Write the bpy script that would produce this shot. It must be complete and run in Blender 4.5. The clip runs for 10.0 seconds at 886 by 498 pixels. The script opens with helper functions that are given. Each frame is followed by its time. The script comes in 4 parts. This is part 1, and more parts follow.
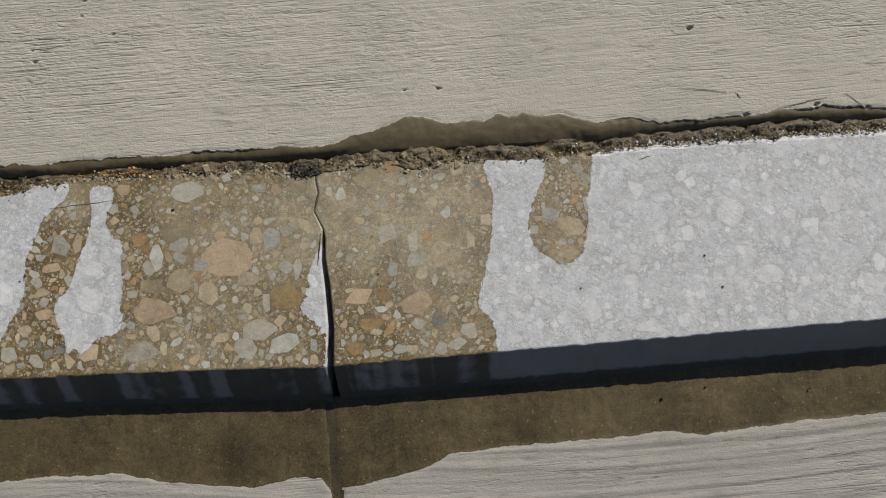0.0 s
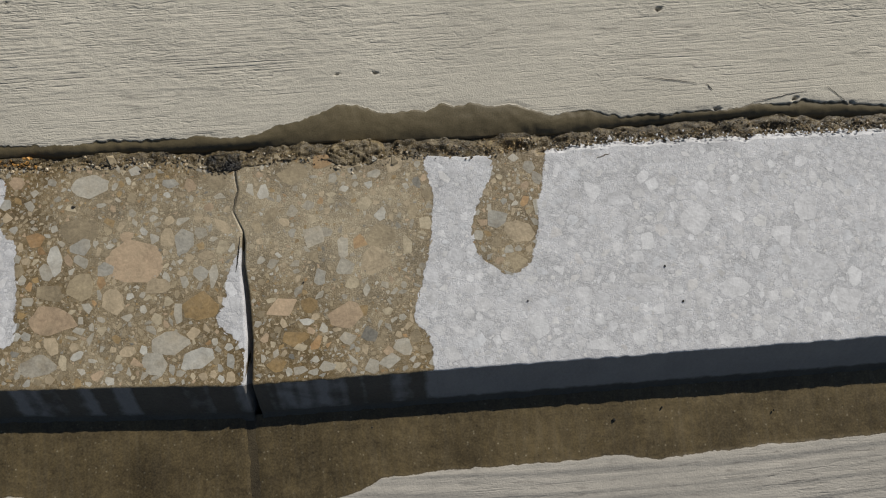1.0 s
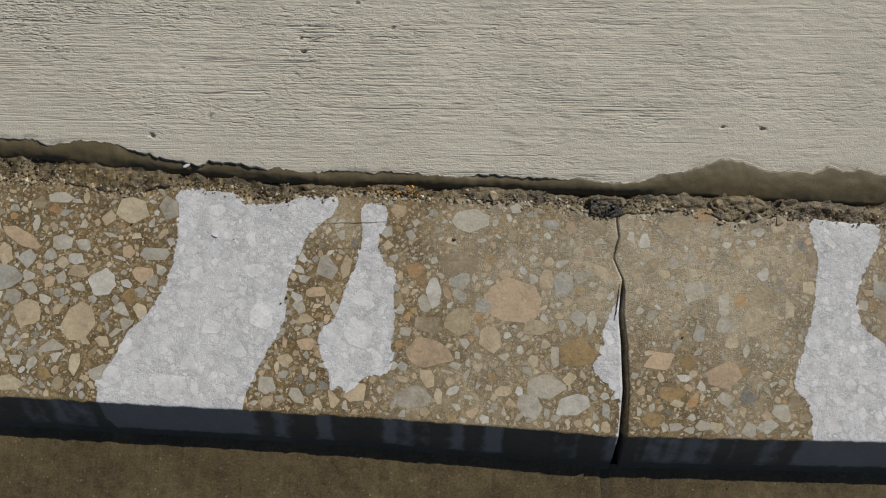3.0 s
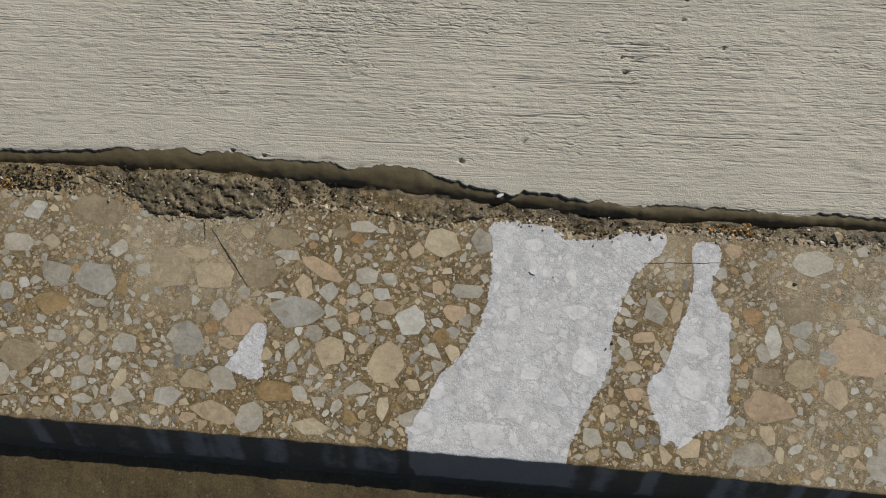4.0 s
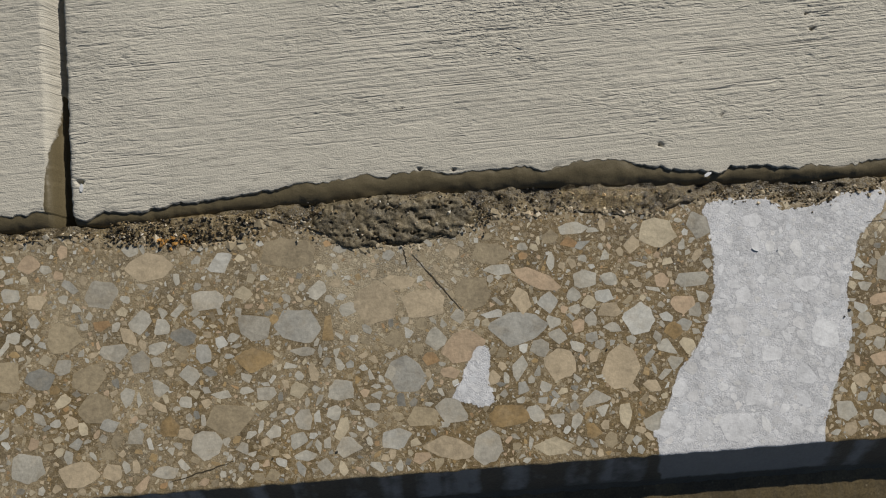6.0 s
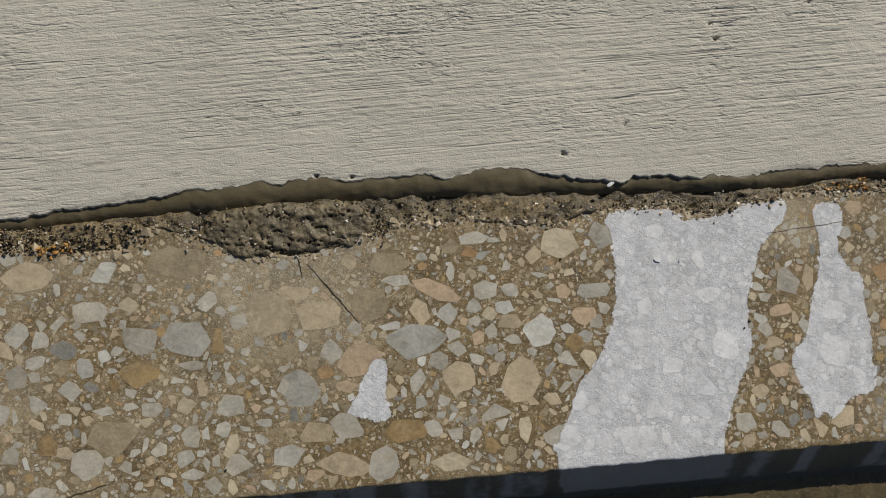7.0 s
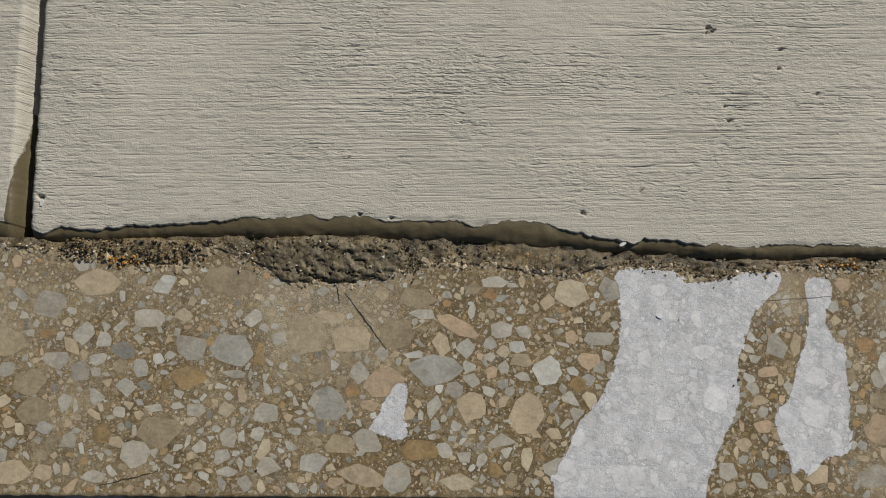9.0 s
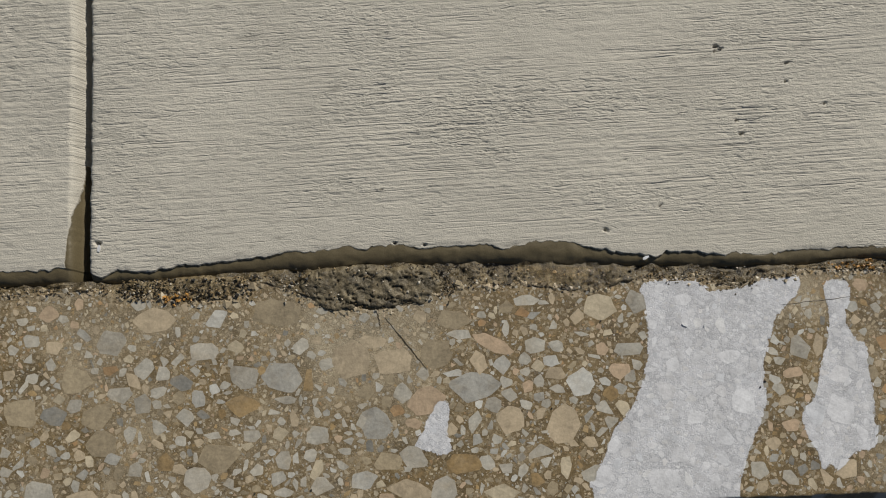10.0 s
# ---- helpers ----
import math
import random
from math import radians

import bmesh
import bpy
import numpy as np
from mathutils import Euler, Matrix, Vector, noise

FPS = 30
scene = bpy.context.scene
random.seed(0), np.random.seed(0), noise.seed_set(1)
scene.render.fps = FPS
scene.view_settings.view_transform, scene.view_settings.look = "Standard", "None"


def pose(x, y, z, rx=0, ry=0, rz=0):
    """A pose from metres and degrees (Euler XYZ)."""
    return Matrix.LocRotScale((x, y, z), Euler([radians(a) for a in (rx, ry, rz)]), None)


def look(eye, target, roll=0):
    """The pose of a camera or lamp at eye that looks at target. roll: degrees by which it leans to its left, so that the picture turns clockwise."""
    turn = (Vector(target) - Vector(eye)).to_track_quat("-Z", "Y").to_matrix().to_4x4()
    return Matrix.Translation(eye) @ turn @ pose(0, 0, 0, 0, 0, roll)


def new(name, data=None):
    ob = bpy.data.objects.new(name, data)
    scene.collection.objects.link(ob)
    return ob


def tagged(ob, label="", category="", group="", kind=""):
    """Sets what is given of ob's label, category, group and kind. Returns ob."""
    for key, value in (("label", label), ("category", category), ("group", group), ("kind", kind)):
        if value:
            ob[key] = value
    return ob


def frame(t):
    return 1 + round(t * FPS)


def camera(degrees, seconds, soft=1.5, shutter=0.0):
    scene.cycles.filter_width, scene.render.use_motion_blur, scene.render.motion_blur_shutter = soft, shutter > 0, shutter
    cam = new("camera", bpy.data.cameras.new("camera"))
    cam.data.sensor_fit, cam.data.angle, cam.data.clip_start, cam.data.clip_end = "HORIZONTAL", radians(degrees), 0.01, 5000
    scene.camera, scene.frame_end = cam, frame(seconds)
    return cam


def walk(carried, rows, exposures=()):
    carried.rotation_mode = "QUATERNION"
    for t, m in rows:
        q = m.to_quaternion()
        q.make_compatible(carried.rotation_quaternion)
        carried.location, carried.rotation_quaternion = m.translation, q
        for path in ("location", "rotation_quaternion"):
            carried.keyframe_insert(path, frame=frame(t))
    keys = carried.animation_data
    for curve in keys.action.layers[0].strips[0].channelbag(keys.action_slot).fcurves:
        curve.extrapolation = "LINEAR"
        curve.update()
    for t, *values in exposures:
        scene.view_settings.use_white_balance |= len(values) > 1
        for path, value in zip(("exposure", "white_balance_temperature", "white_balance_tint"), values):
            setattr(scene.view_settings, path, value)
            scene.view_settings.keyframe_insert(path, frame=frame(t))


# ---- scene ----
cam = camera(66.4, 10.0, soft=1.1)
PATH = [
    (0, (0.088, -0.008, 0.51), (0.11, 0.335, -1.46), -1.2),
    (0.5, (0.115, 0.014, 0.479), (0.176, 0.274, -1.503), 7.0),
    (1, (0.128, 0.03, 0.464), (0.178, 0.252, -1.523), 8.5),
    (1.5, (0.126, 0.047, 0.457), (0.176, 0.292, -1.527), 8.0),
    (2, (0.073, 0.068, 0.456), (0.067, 0.305, -1.53), -1.4),
    (2.5, (-0.019, 0.073, 0.458), (0.001, 0.342, -1.524), 6.7),
    (2.7, (-0.057, 0.073, 0.468), (-0.059, 0.324, -1.516), 0.3),
    (3.8, (-0.28, 0.089, 0.427), (-0.318, 0.244, -1.567), -10.9),
    (4, (-0.325, 0.107, 0.429), (-0.365, 0.267, -1.565), -11.4),
    (4.5, (-0.412, 0.126, 0.418), (-0.323, 0.355, -1.567), 17.6),
    (5, (-0.474, 0.121, 0.413), (-0.451, 0.305, -1.579), 1.7),
    (6.5, (-0.463, 0.117, 0.4), (-0.399, 0.272, -1.593), 16.1),
    (7, (-0.429, 0.119, 0.396), (-0.299, 0.269, -1.595), 34.9),
    (7.5, (-0.393, 0.118, 0.396), (-0.225, 0.245, -1.593), 45.3),
    (8, (-0.364, 0.115, 0.399), (-0.193, 0.267, -1.588), 41.1),
    (8.5, (-0.371, 0.117, 0.411), (-0.207, 0.296, -1.574), 37.3),
    (9, (-0.439, 0.133, 0.442), (-0.346, 0.325, -1.547), 25.0),
    (9.5, (-0.474, 0.137, 0.47), (-0.42, 0.373, -1.516), 12.7),
    (10, (-0.451, 0.142, 0.468), (-0.402, 0.358, -1.52), 8.9),
]
walk(cam, [(t, look(eye, target, roll)) for t, eye, target, roll in PATH])

# ---- light ----
world = bpy.data.worlds.new("world")
scene.world = world
world.use_nodes = True
SUN_TO = Vector((0.95, 1.25, 1.0)).normalized()
SUN_ELEVATION = math.asin(SUN_TO.z)
SUN_AZIMUTH = math.atan2(SUN_TO.x, SUN_TO.y)
wn = world.node_tree.nodes
sky = wn.new("ShaderNodeTexSky")
sky.sky_type = "NISHITA"
sky.sun_disc = False
sky.sun_elevation = SUN_ELEVATION
sky.sun_rotation = SUN_AZIMUTH
world.node_tree.links.new(sky.outputs[0], wn["Background"].inputs[0])
wn["Background"].inputs[1].default_value = 0.05
sun_data = bpy.data.lights.new("sun", "SUN")
sun_data.energy = 5.0
sun_data.angle = radians(0.55)
sun_data.color = (1.0, 0.955, 0.88)
sun = new("sun", sun_data)
sun.matrix_world = look(SUN_TO * 20, (0, 0, 0))
scene.view_settings.exposure = -0.4


# ---- noise ----
TABLE = np.random.RandomState(7).rand(256, 256)


def vnoise(x, y, seed=0):
    """Smooth noise from 0 to 1 on arrays x and y, one cell a unit."""
    x, y = np.asarray(x, float) + seed * 17.31, np.asarray(y, float) + seed * 9.17
    xi, yi = np.floor(x).astype(int), np.floor(y).astype(int)
    fx, fy = x - xi, y - yi
    fx, fy = fx * fx * (3 - 2 * fx), fy * fy * (3 - 2 * fy)
    a, b = TABLE[xi % 256, yi % 256], TABLE[(xi + 1) % 256, yi % 256]
    c, d = TABLE[xi % 256, (yi + 1) % 256], TABLE[(xi + 1) % 256, (yi + 1) % 256]
    return (a * (1 - fx) + b * fx) * (1 - fy) + (c * (1 - fx) + d * fx) * fy


def fbm(x, y, seed=0, octaves=4):
    """Fractal noise from about -0.5 to 0.5."""
    total, gain, norm = 0, 1.0, 0
    for k in range(octaves):
        total = total + gain * (vnoise(x * 2 ** k, y * 2 ** k, seed + k * 3) - 0.5)
        norm += gain
        gain *= 0.5
    return total / norm


def line(*points):
    """A curve y(x) through points in millimetres."""
    xs, ys = np.array([p[0] for p in points]) / 1000, np.array([p[1] for p in points]) / 1000
    return lambda x: np.interp(x, xs, ys)


def blob(*points):
    """A closed outline in millimetres, its corners rounded; returns the distance inside it (negative outside)."""
    ring = np.array(points, float) / 1000
    for _ in range(2):
        nxt = np.roll(ring, -1, axis=0)
        ring = np.stack([ring * 0.75 + nxt * 0.25, ring * 0.25 + nxt * 0.75], 1).reshape(-1, 2)

    def inside(x, y):
        x, y = np.asarray(x, float), np.asarray(y, float)
        best, odd = np.full(x.shape, 9.0), np.zeros(x.shape, bool)
        for (ax, ay), (bx, by) in zip(ring, np.roll(ring, -1, axis=0)):
            dx, dy = bx - ax, by - ay
            t = np.clip(((x - ax) * dx + (y - ay) * dy) / (dx * dx + dy * dy + 1e-12), 0, 1)
            best = np.minimum(best, np.hypot(x - ax - t * dx, y - ay - t * dy))
            odd ^= ((ay > y) != (by > y)) & (x < (bx - ax) * (y - ay) / (by - ay + 1e-12) + ax)
        return np.where(odd, best, -best)
    return inside


def smooth(a, b, x):
    t = np.clip((x - a) / (b - a), 0, 1)
    return t * t * (3 - 2 * t)


# ---- the plan: borders along the kerb, y by x ----
dry_border_raw = line((-2500, 180), (-749, 181), (-736, 181), (-715, 175), (-703, 180), (-678, 178), (-659, 181), (-629, 182), (-604, 184), (-578, 189),
                      (-560, 189), (-535, 192), (-521, 190), (-502, 192), (-479, 189), (-452, 190), (-430, 190), (-416, 185), (-395, 192), (-368, 189),
                      (-343, 182), (-310, 178), (-303, 176), (-295, 181), (-265, 177), (-228, 174), (-190, 174), (-137, 172), (-71, 171), (-26, 171),
                      (14, 171), (36, 179), (59, 183), (69, 189), (86, 189), (104, 181), (131, 181), (144, 184), (194, 181), (224, 171), (251, 174),
                      (269, 168), (304, 167), (332, 168), (377, 169), (400, 170), (452, 164), (2500, 164))
slab_foot = line((-2500, 170), (-716, 170), (-679, 169), (-643, 172), (-608, 174), (-572, 175), (-500, 177), (-427, 176), (-391, 174), (-303, 170),
                 (-190, 163), (-133, 163), (-36, 162), (62, 164), (133, 161), (218, 159), (308, 161), (376, 161), (451, 156), (2500, 156))
kerb_back_raw = line((-2500, 164), (-749, 164), (-721, 166), (-697, 160), (-672, 158), (-651, 154), (-626, 154), (-608, 164), (-594, 167), (-573, 161),
                     (-552, 149), (-527, 144), (-502, 145), (-473, 155), (-447, 159), (-410, 161), (-378, 155), (-353, 153), (-323, 161), (-273, 159),
                     (-248, 150), (-227, 157), (-190, 160), (-141, 155), (-115, 155), (-36, 154), (-10, 145), (0, 149), (35, 153), (57, 151), (79, 145),
                     (96, 148), (128, 149), (176, 145), (217, 148), (266, 150), (329, 148), (373, 147), (449, 146), (2500, 146))
gutter_border_raw = line((-2500, -95), (-400, -92), (-231, -80), (-171, -78), (-128, -85), (-64, -90), (-34, -83), (-13, -84), (-7, -93), (4, -91),
                         (39, -87), (69, -82), (87, -73), (131, -72), (209, -72), (253, -71), (283, -76), (327, -73), (423, -71), (2500, -72))


def dry_border(x):
    return dry_border_raw(x) + 0.0062 * fbm(x * 100, 3.3 + x * 0, 1, 5) + 0.0022 * fbm(x * 420, 1.2 + x * 0, 2, 2)


def kerb_back(x):
    return np.minimum(kerb_back_raw(x) + 0.0055 * fbm(x * 130, 7.7 + x * 0, 4, 5), slab_foot(x) - 0.002)


def gutter_border(x):
    return gutter_border_raw(x) + 0.003 * fbm(x * 90, 5.1 + x * 0, 9, 5)


dry_right = blob((124, 190), (128, 148), (135, 129), (135, 109), (130, 82), (122, 52), (115, 34), (128, 22), (128, 4), (126, -60), (15000, -60), (15000, 190))
wet_tongue = blob((180, 170), (180, 145), (177, 129), (163, 108), (160, 91), (164, 74), (182, 60), (195, 63), (205, 79), (207, 104), (212, 123), (217, 145), (218, 170))
dry_wide = blob((-319, 160), (-314, 138), (-313, 117), (-317, 95), (-323, 78), (-331, 64), (-345, 50), (-349, 38), (-354, 26), (-366, 15), (-360, 4), (-360, -60), (-257, -60),
                (-259, 5), (-252, 24), (-245, 40), (-235, 58), (-231, 71), (-233, 86), (-228, 106), (-222, 121), (-213, 134), (-199, 144), (-197, 156), (-222, 156),
                (-241, 153), (-253, 149), (-268, 147), (-273, 155), (-280, 160))
dry_bottle = blob((-179, 151), (-159, 150), (-160, 134), (-165, 131), (-166, 120), (-163, 111), (-152, 101), (-153, 84), (-153, 65), (-153, 47), (-154, 30), (-166, 29), (-173, 28),
                  (-184, 15), (-189, 22), (-195, 16), (-197, 30), (-204, 40), (-207, 56), (-195, 67), (-190, 80), (-187, 94), (-180, 108), (-177, 122), (-177, 133), (-180, 137))
# a dry patch; its thin front strip paints the joint's sunlit edge white
dry_and_lit_by_joint = blob((2, 95), (-4, 84), (-10, 67), (-10, 54), (-19, 46), (-13, 37), (-5, 31), (0, 24), (0.6, 10), (-1.6, -3), (10, -3), (10, 95))
dry_bow = blob((-472, 77), (-463, 74), (-466, 59), (-467, 50), (-462, 42), (-470, 37), (-477, 41), (-490, 44), (-485, 50), (-480, 57), (-476, 68))


def kerb_dry(x, y, beyond_joint=False):
    """How far, in millimetres, a place on the kerb's top lies inside a dry patch."""
    d = np.minimum(dry_right(x, y), -wet_tongue(x, y))
    for patch in (dry_wide, dry_bottle, dry_bow) + (() if beyond_joint else (dry_and_lit_by_joint,)):
        d = np.maximum(d, patch(x, y) + (0.001 if patch is dry_bow else 0.0003 if patch is dry_bottle else 0.0008))
    return d * 1000


def film(x, y):
    """How thickly sawing slurry veils the wet top, from 0 to 1."""
    f = 0.13 + 1.0 * fbm(x * 22, y * 22, 210, 3)
    for cx, cy, rx, ry, much in ((0.06, 0.105, 0.10, 0.06, 0.95), (-0.08, 0.12, 0.06, 0.035, 0.4), (-0.55, 0.128, 0.08, 0.036, 0.6), (-0.70, 0.08, 0.10, 0.06, 0.25), (-0.2, 0.135, 0.03, 0.02, 0.5),
                                (-0.38, 0.10, 0.06, 0.07, -0.5), (-0.22, 0.05, 0.04, 0.05, -0.4), (0.19, 0.1, 0.04, 0.06, 0.15), (-0.08, 0.04, 0.1, 0.05, 0.15)):
        f = f + much * np.exp(-((x - cx) / rx) ** 2 - ((y - cy) / ry) ** 2)
    return np.clip(f, 0, 1)


# ---- materials ----
def surface(name, dry, wet, spread=0.18, grain=900.0, patches=40.0, rough=(0.85, 0.38), bump=0.25, fray=0.9, rim=0.82, stain=None, gloss=0.5, broomed=0.0, filmed=0.0, soft=0.35, pieces=1.2, sawn=0.0, specks=0.0):
    """A mineral surface that darkens where it is wet. dry, wet: base colours; the attribute "dry" says how many millimetres inside a dry patch."""
    m = bpy.data.materials.new(name)
    m.use_nodes = True
    n, l = m.node_tree.nodes, m.node_tree.links
    p = n["Principled BSDF"]
    pos = n.new("ShaderNodeNewGeometry")

    def tex(scale, detail=4.0, rough_=0.6):
        t = n.new("ShaderNodeTexNoise")
        t.inputs["Scale"].default_value, t.inputs["Detail"].default_value, t.inputs["Roughness"].default_value = scale, detail, rough_
        l.new(pos.outputs["Position"], t.inputs["Vector"])
        return t.outputs["Fac"]

    def math_(op, a, b, clamp=False):
        t = n.new("ShaderNodeMath")
        t.operation, t.use_clamp = op, clamp
        for k, v in enumerate((a, b)):
            if isinstance(v, (int, float)):
                t.inputs[k].default_value = v
            else:
                l.new(v, t.inputs[k])
        return t.outputs[0]

    def mix(f, a, b, kind="MIX"):
        t = n.new("ShaderNodeMix")
        t.data_type, t.blend_type = "RGBA", kind
        for k, v in ((0, f), (6, a), (7, b)):
            if isinstance(v, (int, float)):
                t.inputs[k].default_value = v
            elif isinstance(v, tuple):
                t.inputs[k].default_value = (*v, 1)
            else:
                l.new(v, t.inputs[k])
        return t.outputs[2]

    at = n.new("ShaderNodeAttribute")
    at.attribute_name = "dry"
    fine, mid, broad = tex(grain, 3.0), tex(grain * 0.22, 4.0), tex(patches, 5.0)
    coarse = tex(95.0, 3.0)
    ob = n.new("ShaderNodeObjectInfo")
    piece = math_("FRACT", math_("ADD", ob.outputs["Random"], pos.outputs["Random Per Island"]), 0)
    edge = math_("ADD", at.outputs["Fac"], math_("MULTIPLY", math_("SUBTRACT", mid, 0.5), fray * 4))
    edge = math_("ADD", edge, math_("MULTIPLY", math_("SUBTRACT", coarse, 0.5), fray * 5))
    if sawn:
        edge = math_("ADD", edge, math_("MULTIPLY", math_("SUBTRACT", piece, 0.5), 2.2 if pieces else 0.0))
    reach = n.new("ShaderNodeMapRange")
    reach.inputs[1].default_value, reach.inputs[2].default_value = -soft, soft
    l.new(edge, reach.inputs[0])
    dryness = reach.outputs[0]
    def drawn(along, across, detail, distortion=0.5, turn=0.0):
        stretch = n.new("ShaderNodeMapping")
        stretch.vector_type = "TEXTURE"
        stretch.inputs["Scale"].default_value = (1 / along, 1 / across, 1)
        stretch.inputs["Rotation"].default_value = (0, 0, turn)
        l.new(pos.outputs["Position"], stretch.inputs["Vector"])
        t = n.new("ShaderNodeTexNoise")
        t.inputs["Scale"].default_value, t.inputs["Detail"].default_value, t.inputs["Distortion"].default_value = 1.0, detail, distortion
        l.new(stretch.outputs[0], t.inputs["Vector"])
        return t.outputs["Fac"]

    grime_and_shade = math_("MULTIPLY", math_("MULTIPLY", math_("SUBTRACT", drawn(50, 340, 3.0), 0.57), 7.0, True), math_("ADD", 0.25, math_("MULTIPLY", math_("SUBTRACT", drawn(11, 20, 3.0), 0.45), 4.0, True))) if broomed else None
    blade = drawn(45, 300, 2.0, 1.0, -0.6) if sawn else None
    # colour varies with the grain, with broad patches and from piece to piece
    vary = math_("ADD", math_("MULTIPLY", math_("SUBTRACT", fine, 0.5), spread * 2.2), math_("MULTIPLY", math_("SUBTRACT", broad, 0.5), spread * 2.6))
    vary = math_("ADD", vary, math_("MULTIPLY", math_("SUBTRACT", piece, 0.5), spread * pieces))
    if sawn and pieces:
        # clouds and veins inside each stone, its own
        apart = n.new("ShaderNodeVectorMath")
        apart.operation = "ADD"
        l.new(pos.outputs["Position"], apart.inputs[0])
        shift = n.new("ShaderNodeCombineXYZ")
        for k in range(3):
            l.new(math_("MULTIPLY", piece, 7.0 + 3 * k), shift.inputs[k])
        l.new(shift.outputs[0], apart.inputs[1])
        cloud = n.new("ShaderNodeTexNoise")
        cloud.inputs["Scale"].default_value, cloud.inputs["Detail"].default_value, cloud.inputs["Roughness"].default_value, cloud.inputs["Distortion"].default_value = 130.0, 5.0, 0.65, 1.2
        l.new(apart.outputs[0], cloud.inputs["Vector"])
        vary = math_("ADD", vary, math_("MULTIPLY", math_("SUBTRACT", cloud.outputs["Fac"], 0.5), 0.62))
    vary_wet = math_("ADD", 1.0, math_("MULTIPLY", vary, 1.5))
    vary_dry = math_("ADD", 1.0, math_("MULTIPLY", vary, 0.75 if sawn else 0.55))
    if sawn:
        vary_dry = math_("ADD", vary_dry, math_("MULTIPLY", math_("SUBTRACT", blade, 0.5), 0.11))
        vary_dry = math_("ADD", vary_dry, math_("MULTIPLY", math_("SUBTRACT", tex(110.0, 5.0, 0.75), 0.5), 0.9))
        soot = math_("MULTIPLY", math_("SUBTRACT", tex(330.0, 2.0), 0.6), 6.0, True)
        vary_dry = math_("SUBTRACT", vary_dry, math_("MULTIPLY", soot, 0.17))
    if broomed:
        # dirt in the bristle marks, and their groove shade put into the colour
        vary_dry = math_("SUBTRACT", vary_dry, math_("MULTIPLY", grime_and_shade, 0.42))
    wet_c, dry_c = wet, dry
    if stain:
        wet_c = mix(math_("MULTIPLY", math_("SUBTRACT", mid, 0.42), 3.0, True), wet, stain)
    if sawn:
        # sand grains in the mortar, crystals and veins in the stones
        sand = n.new("ShaderNodeTexVoronoi")
        sand.inputs["Scale"].default_value, sand.inputs["Randomness"].default_value = (520.0 if not pieces else 800.0), 1.0
        l.new(pos.outputs["Position"], sand.inputs["Vector"])
        tone = n.new("ShaderNodeSeparateColor")
        l.new(sand.outputs["Color"], tone.inputs[0])
        if pieces:
            wet_c = mix(math_("MULTIPLY", tone.outputs[0], 0.10), wet_c, (0.16, 0.125, 0.08))
            wet_c = mix(math_("MULTIPLY", math_("SUBTRACT", coarse, 0.48), 1.6, True), wet_c, (0.36, 0.29, 0.19))
        else:
            pick = math_("MULTIPLY", math_("SUBTRACT", tone.outputs[0], 0.66), 3.0, True)
            wet_c = mix(math_("MULTIPLY", pick, 0.75), wet_c, mix(tone.outputs[1], (0.33, 0.24, 0.12), (0.46, 0.41, 0.31)))
            wet_c = mix(math_("MULTIPLY", math_("SUBTRACT", tone.outputs[2], 0.8), 3.0, True), wet_c, (0.12, 0.082, 0.042))
            dry_c = mix(math_("MULTIPLY", tone.outputs[0], 0.6), dry_c, (0.47, 0.475, 0.49))
    if specks:
        # sand showing through the wet skin, and short dark runs down the slope
        sand = n.new("ShaderNodeTexVoronoi")
        sand.inputs["Scale"].default_value = 420.0
        l.new(pos.outputs["Position"], sand.inputs["Vector"])
        tone = n.new("ShaderNodeSeparateColor")
        l.new(sand.outputs["Color"], tone.inputs[0])
        near_ = math_("SUBTRACT", 1.0, math_("MULTIPLY", sand.outputs["Distance"], 2.6), True)
        pale = math_("MULTIPLY", math_("MULTIPLY", math_("SUBTRACT", tone.outputs[0], 0.86), 7.0, True), near_)
        black = math_("MULTIPLY", math_("MULTIPLY", math_("SUBTRACT", tone.outputs[1], 0.84), 6.0, True), near_)
        runs = n.new("ShaderNodeMapping")
        runs.inputs["Scale"].default_value = (330, 26, 1)
        l.new(pos.outputs["Position"], runs.inputs["Vector"])
        run = n.new("ShaderNodeTexNoise")
        run.inputs["Scale"].default_value, run.inputs["Detail"].default_value = 1.0, 4.0
        l.new(runs.outputs[0], run.inputs["Vector"])
        wet_c = mix(math_("MULTIPLY", math_("SUBTRACT", run.outputs["Fac"], 0.45), 5.0, True), wet_c, mix(coarse, (0.075, 0.055, 0.028), (0.21, 0.165, 0.09)))
        wet_c = mix(math_("MULTIPLY", black, 0.8), mix(math_("MULTIPLY", pale, specks), wet_c, (0.42, 0.36, 0.24)), (0.025, 0.018, 0.01))
    if filmed:
        veil = n.new("ShaderNodeAttribute")
        veil.attribute_name = "film"
        haze = math_("MULTIPLY", math_("ADD", veil.outputs["Fac"], math_("MULTIPLY", math_("SUBTRACT", mid, 0.5), 1.1), True), filmed, True)
        wet_c = mix(haze, wet_c, mix(fine, (0.335, 0.277, 0.18), (0.475, 0.415, 0.305)))
    rimmed = n.new("ShaderNodeMapRange")
    rimmed.inputs[1].default_value, rimmed.inputs[2].default_value = -1.4, -0.3
    rimmed.inputs[3].default_value, rimmed.inputs[4].default_value = 1.0, rim
    l.new(edge, rimmed.inputs[0])

    def scaled(c, f):
        t = n.new("ShaderNodeVectorMath")
        t.operation = "SCALE"
        if isinstance(c, tuple):
            t.inputs[0].default_value = c
        else:
            l.new(c, t.inputs[0])
        l.new(f, t.inputs["Scale"])
        return t.outputs[0]

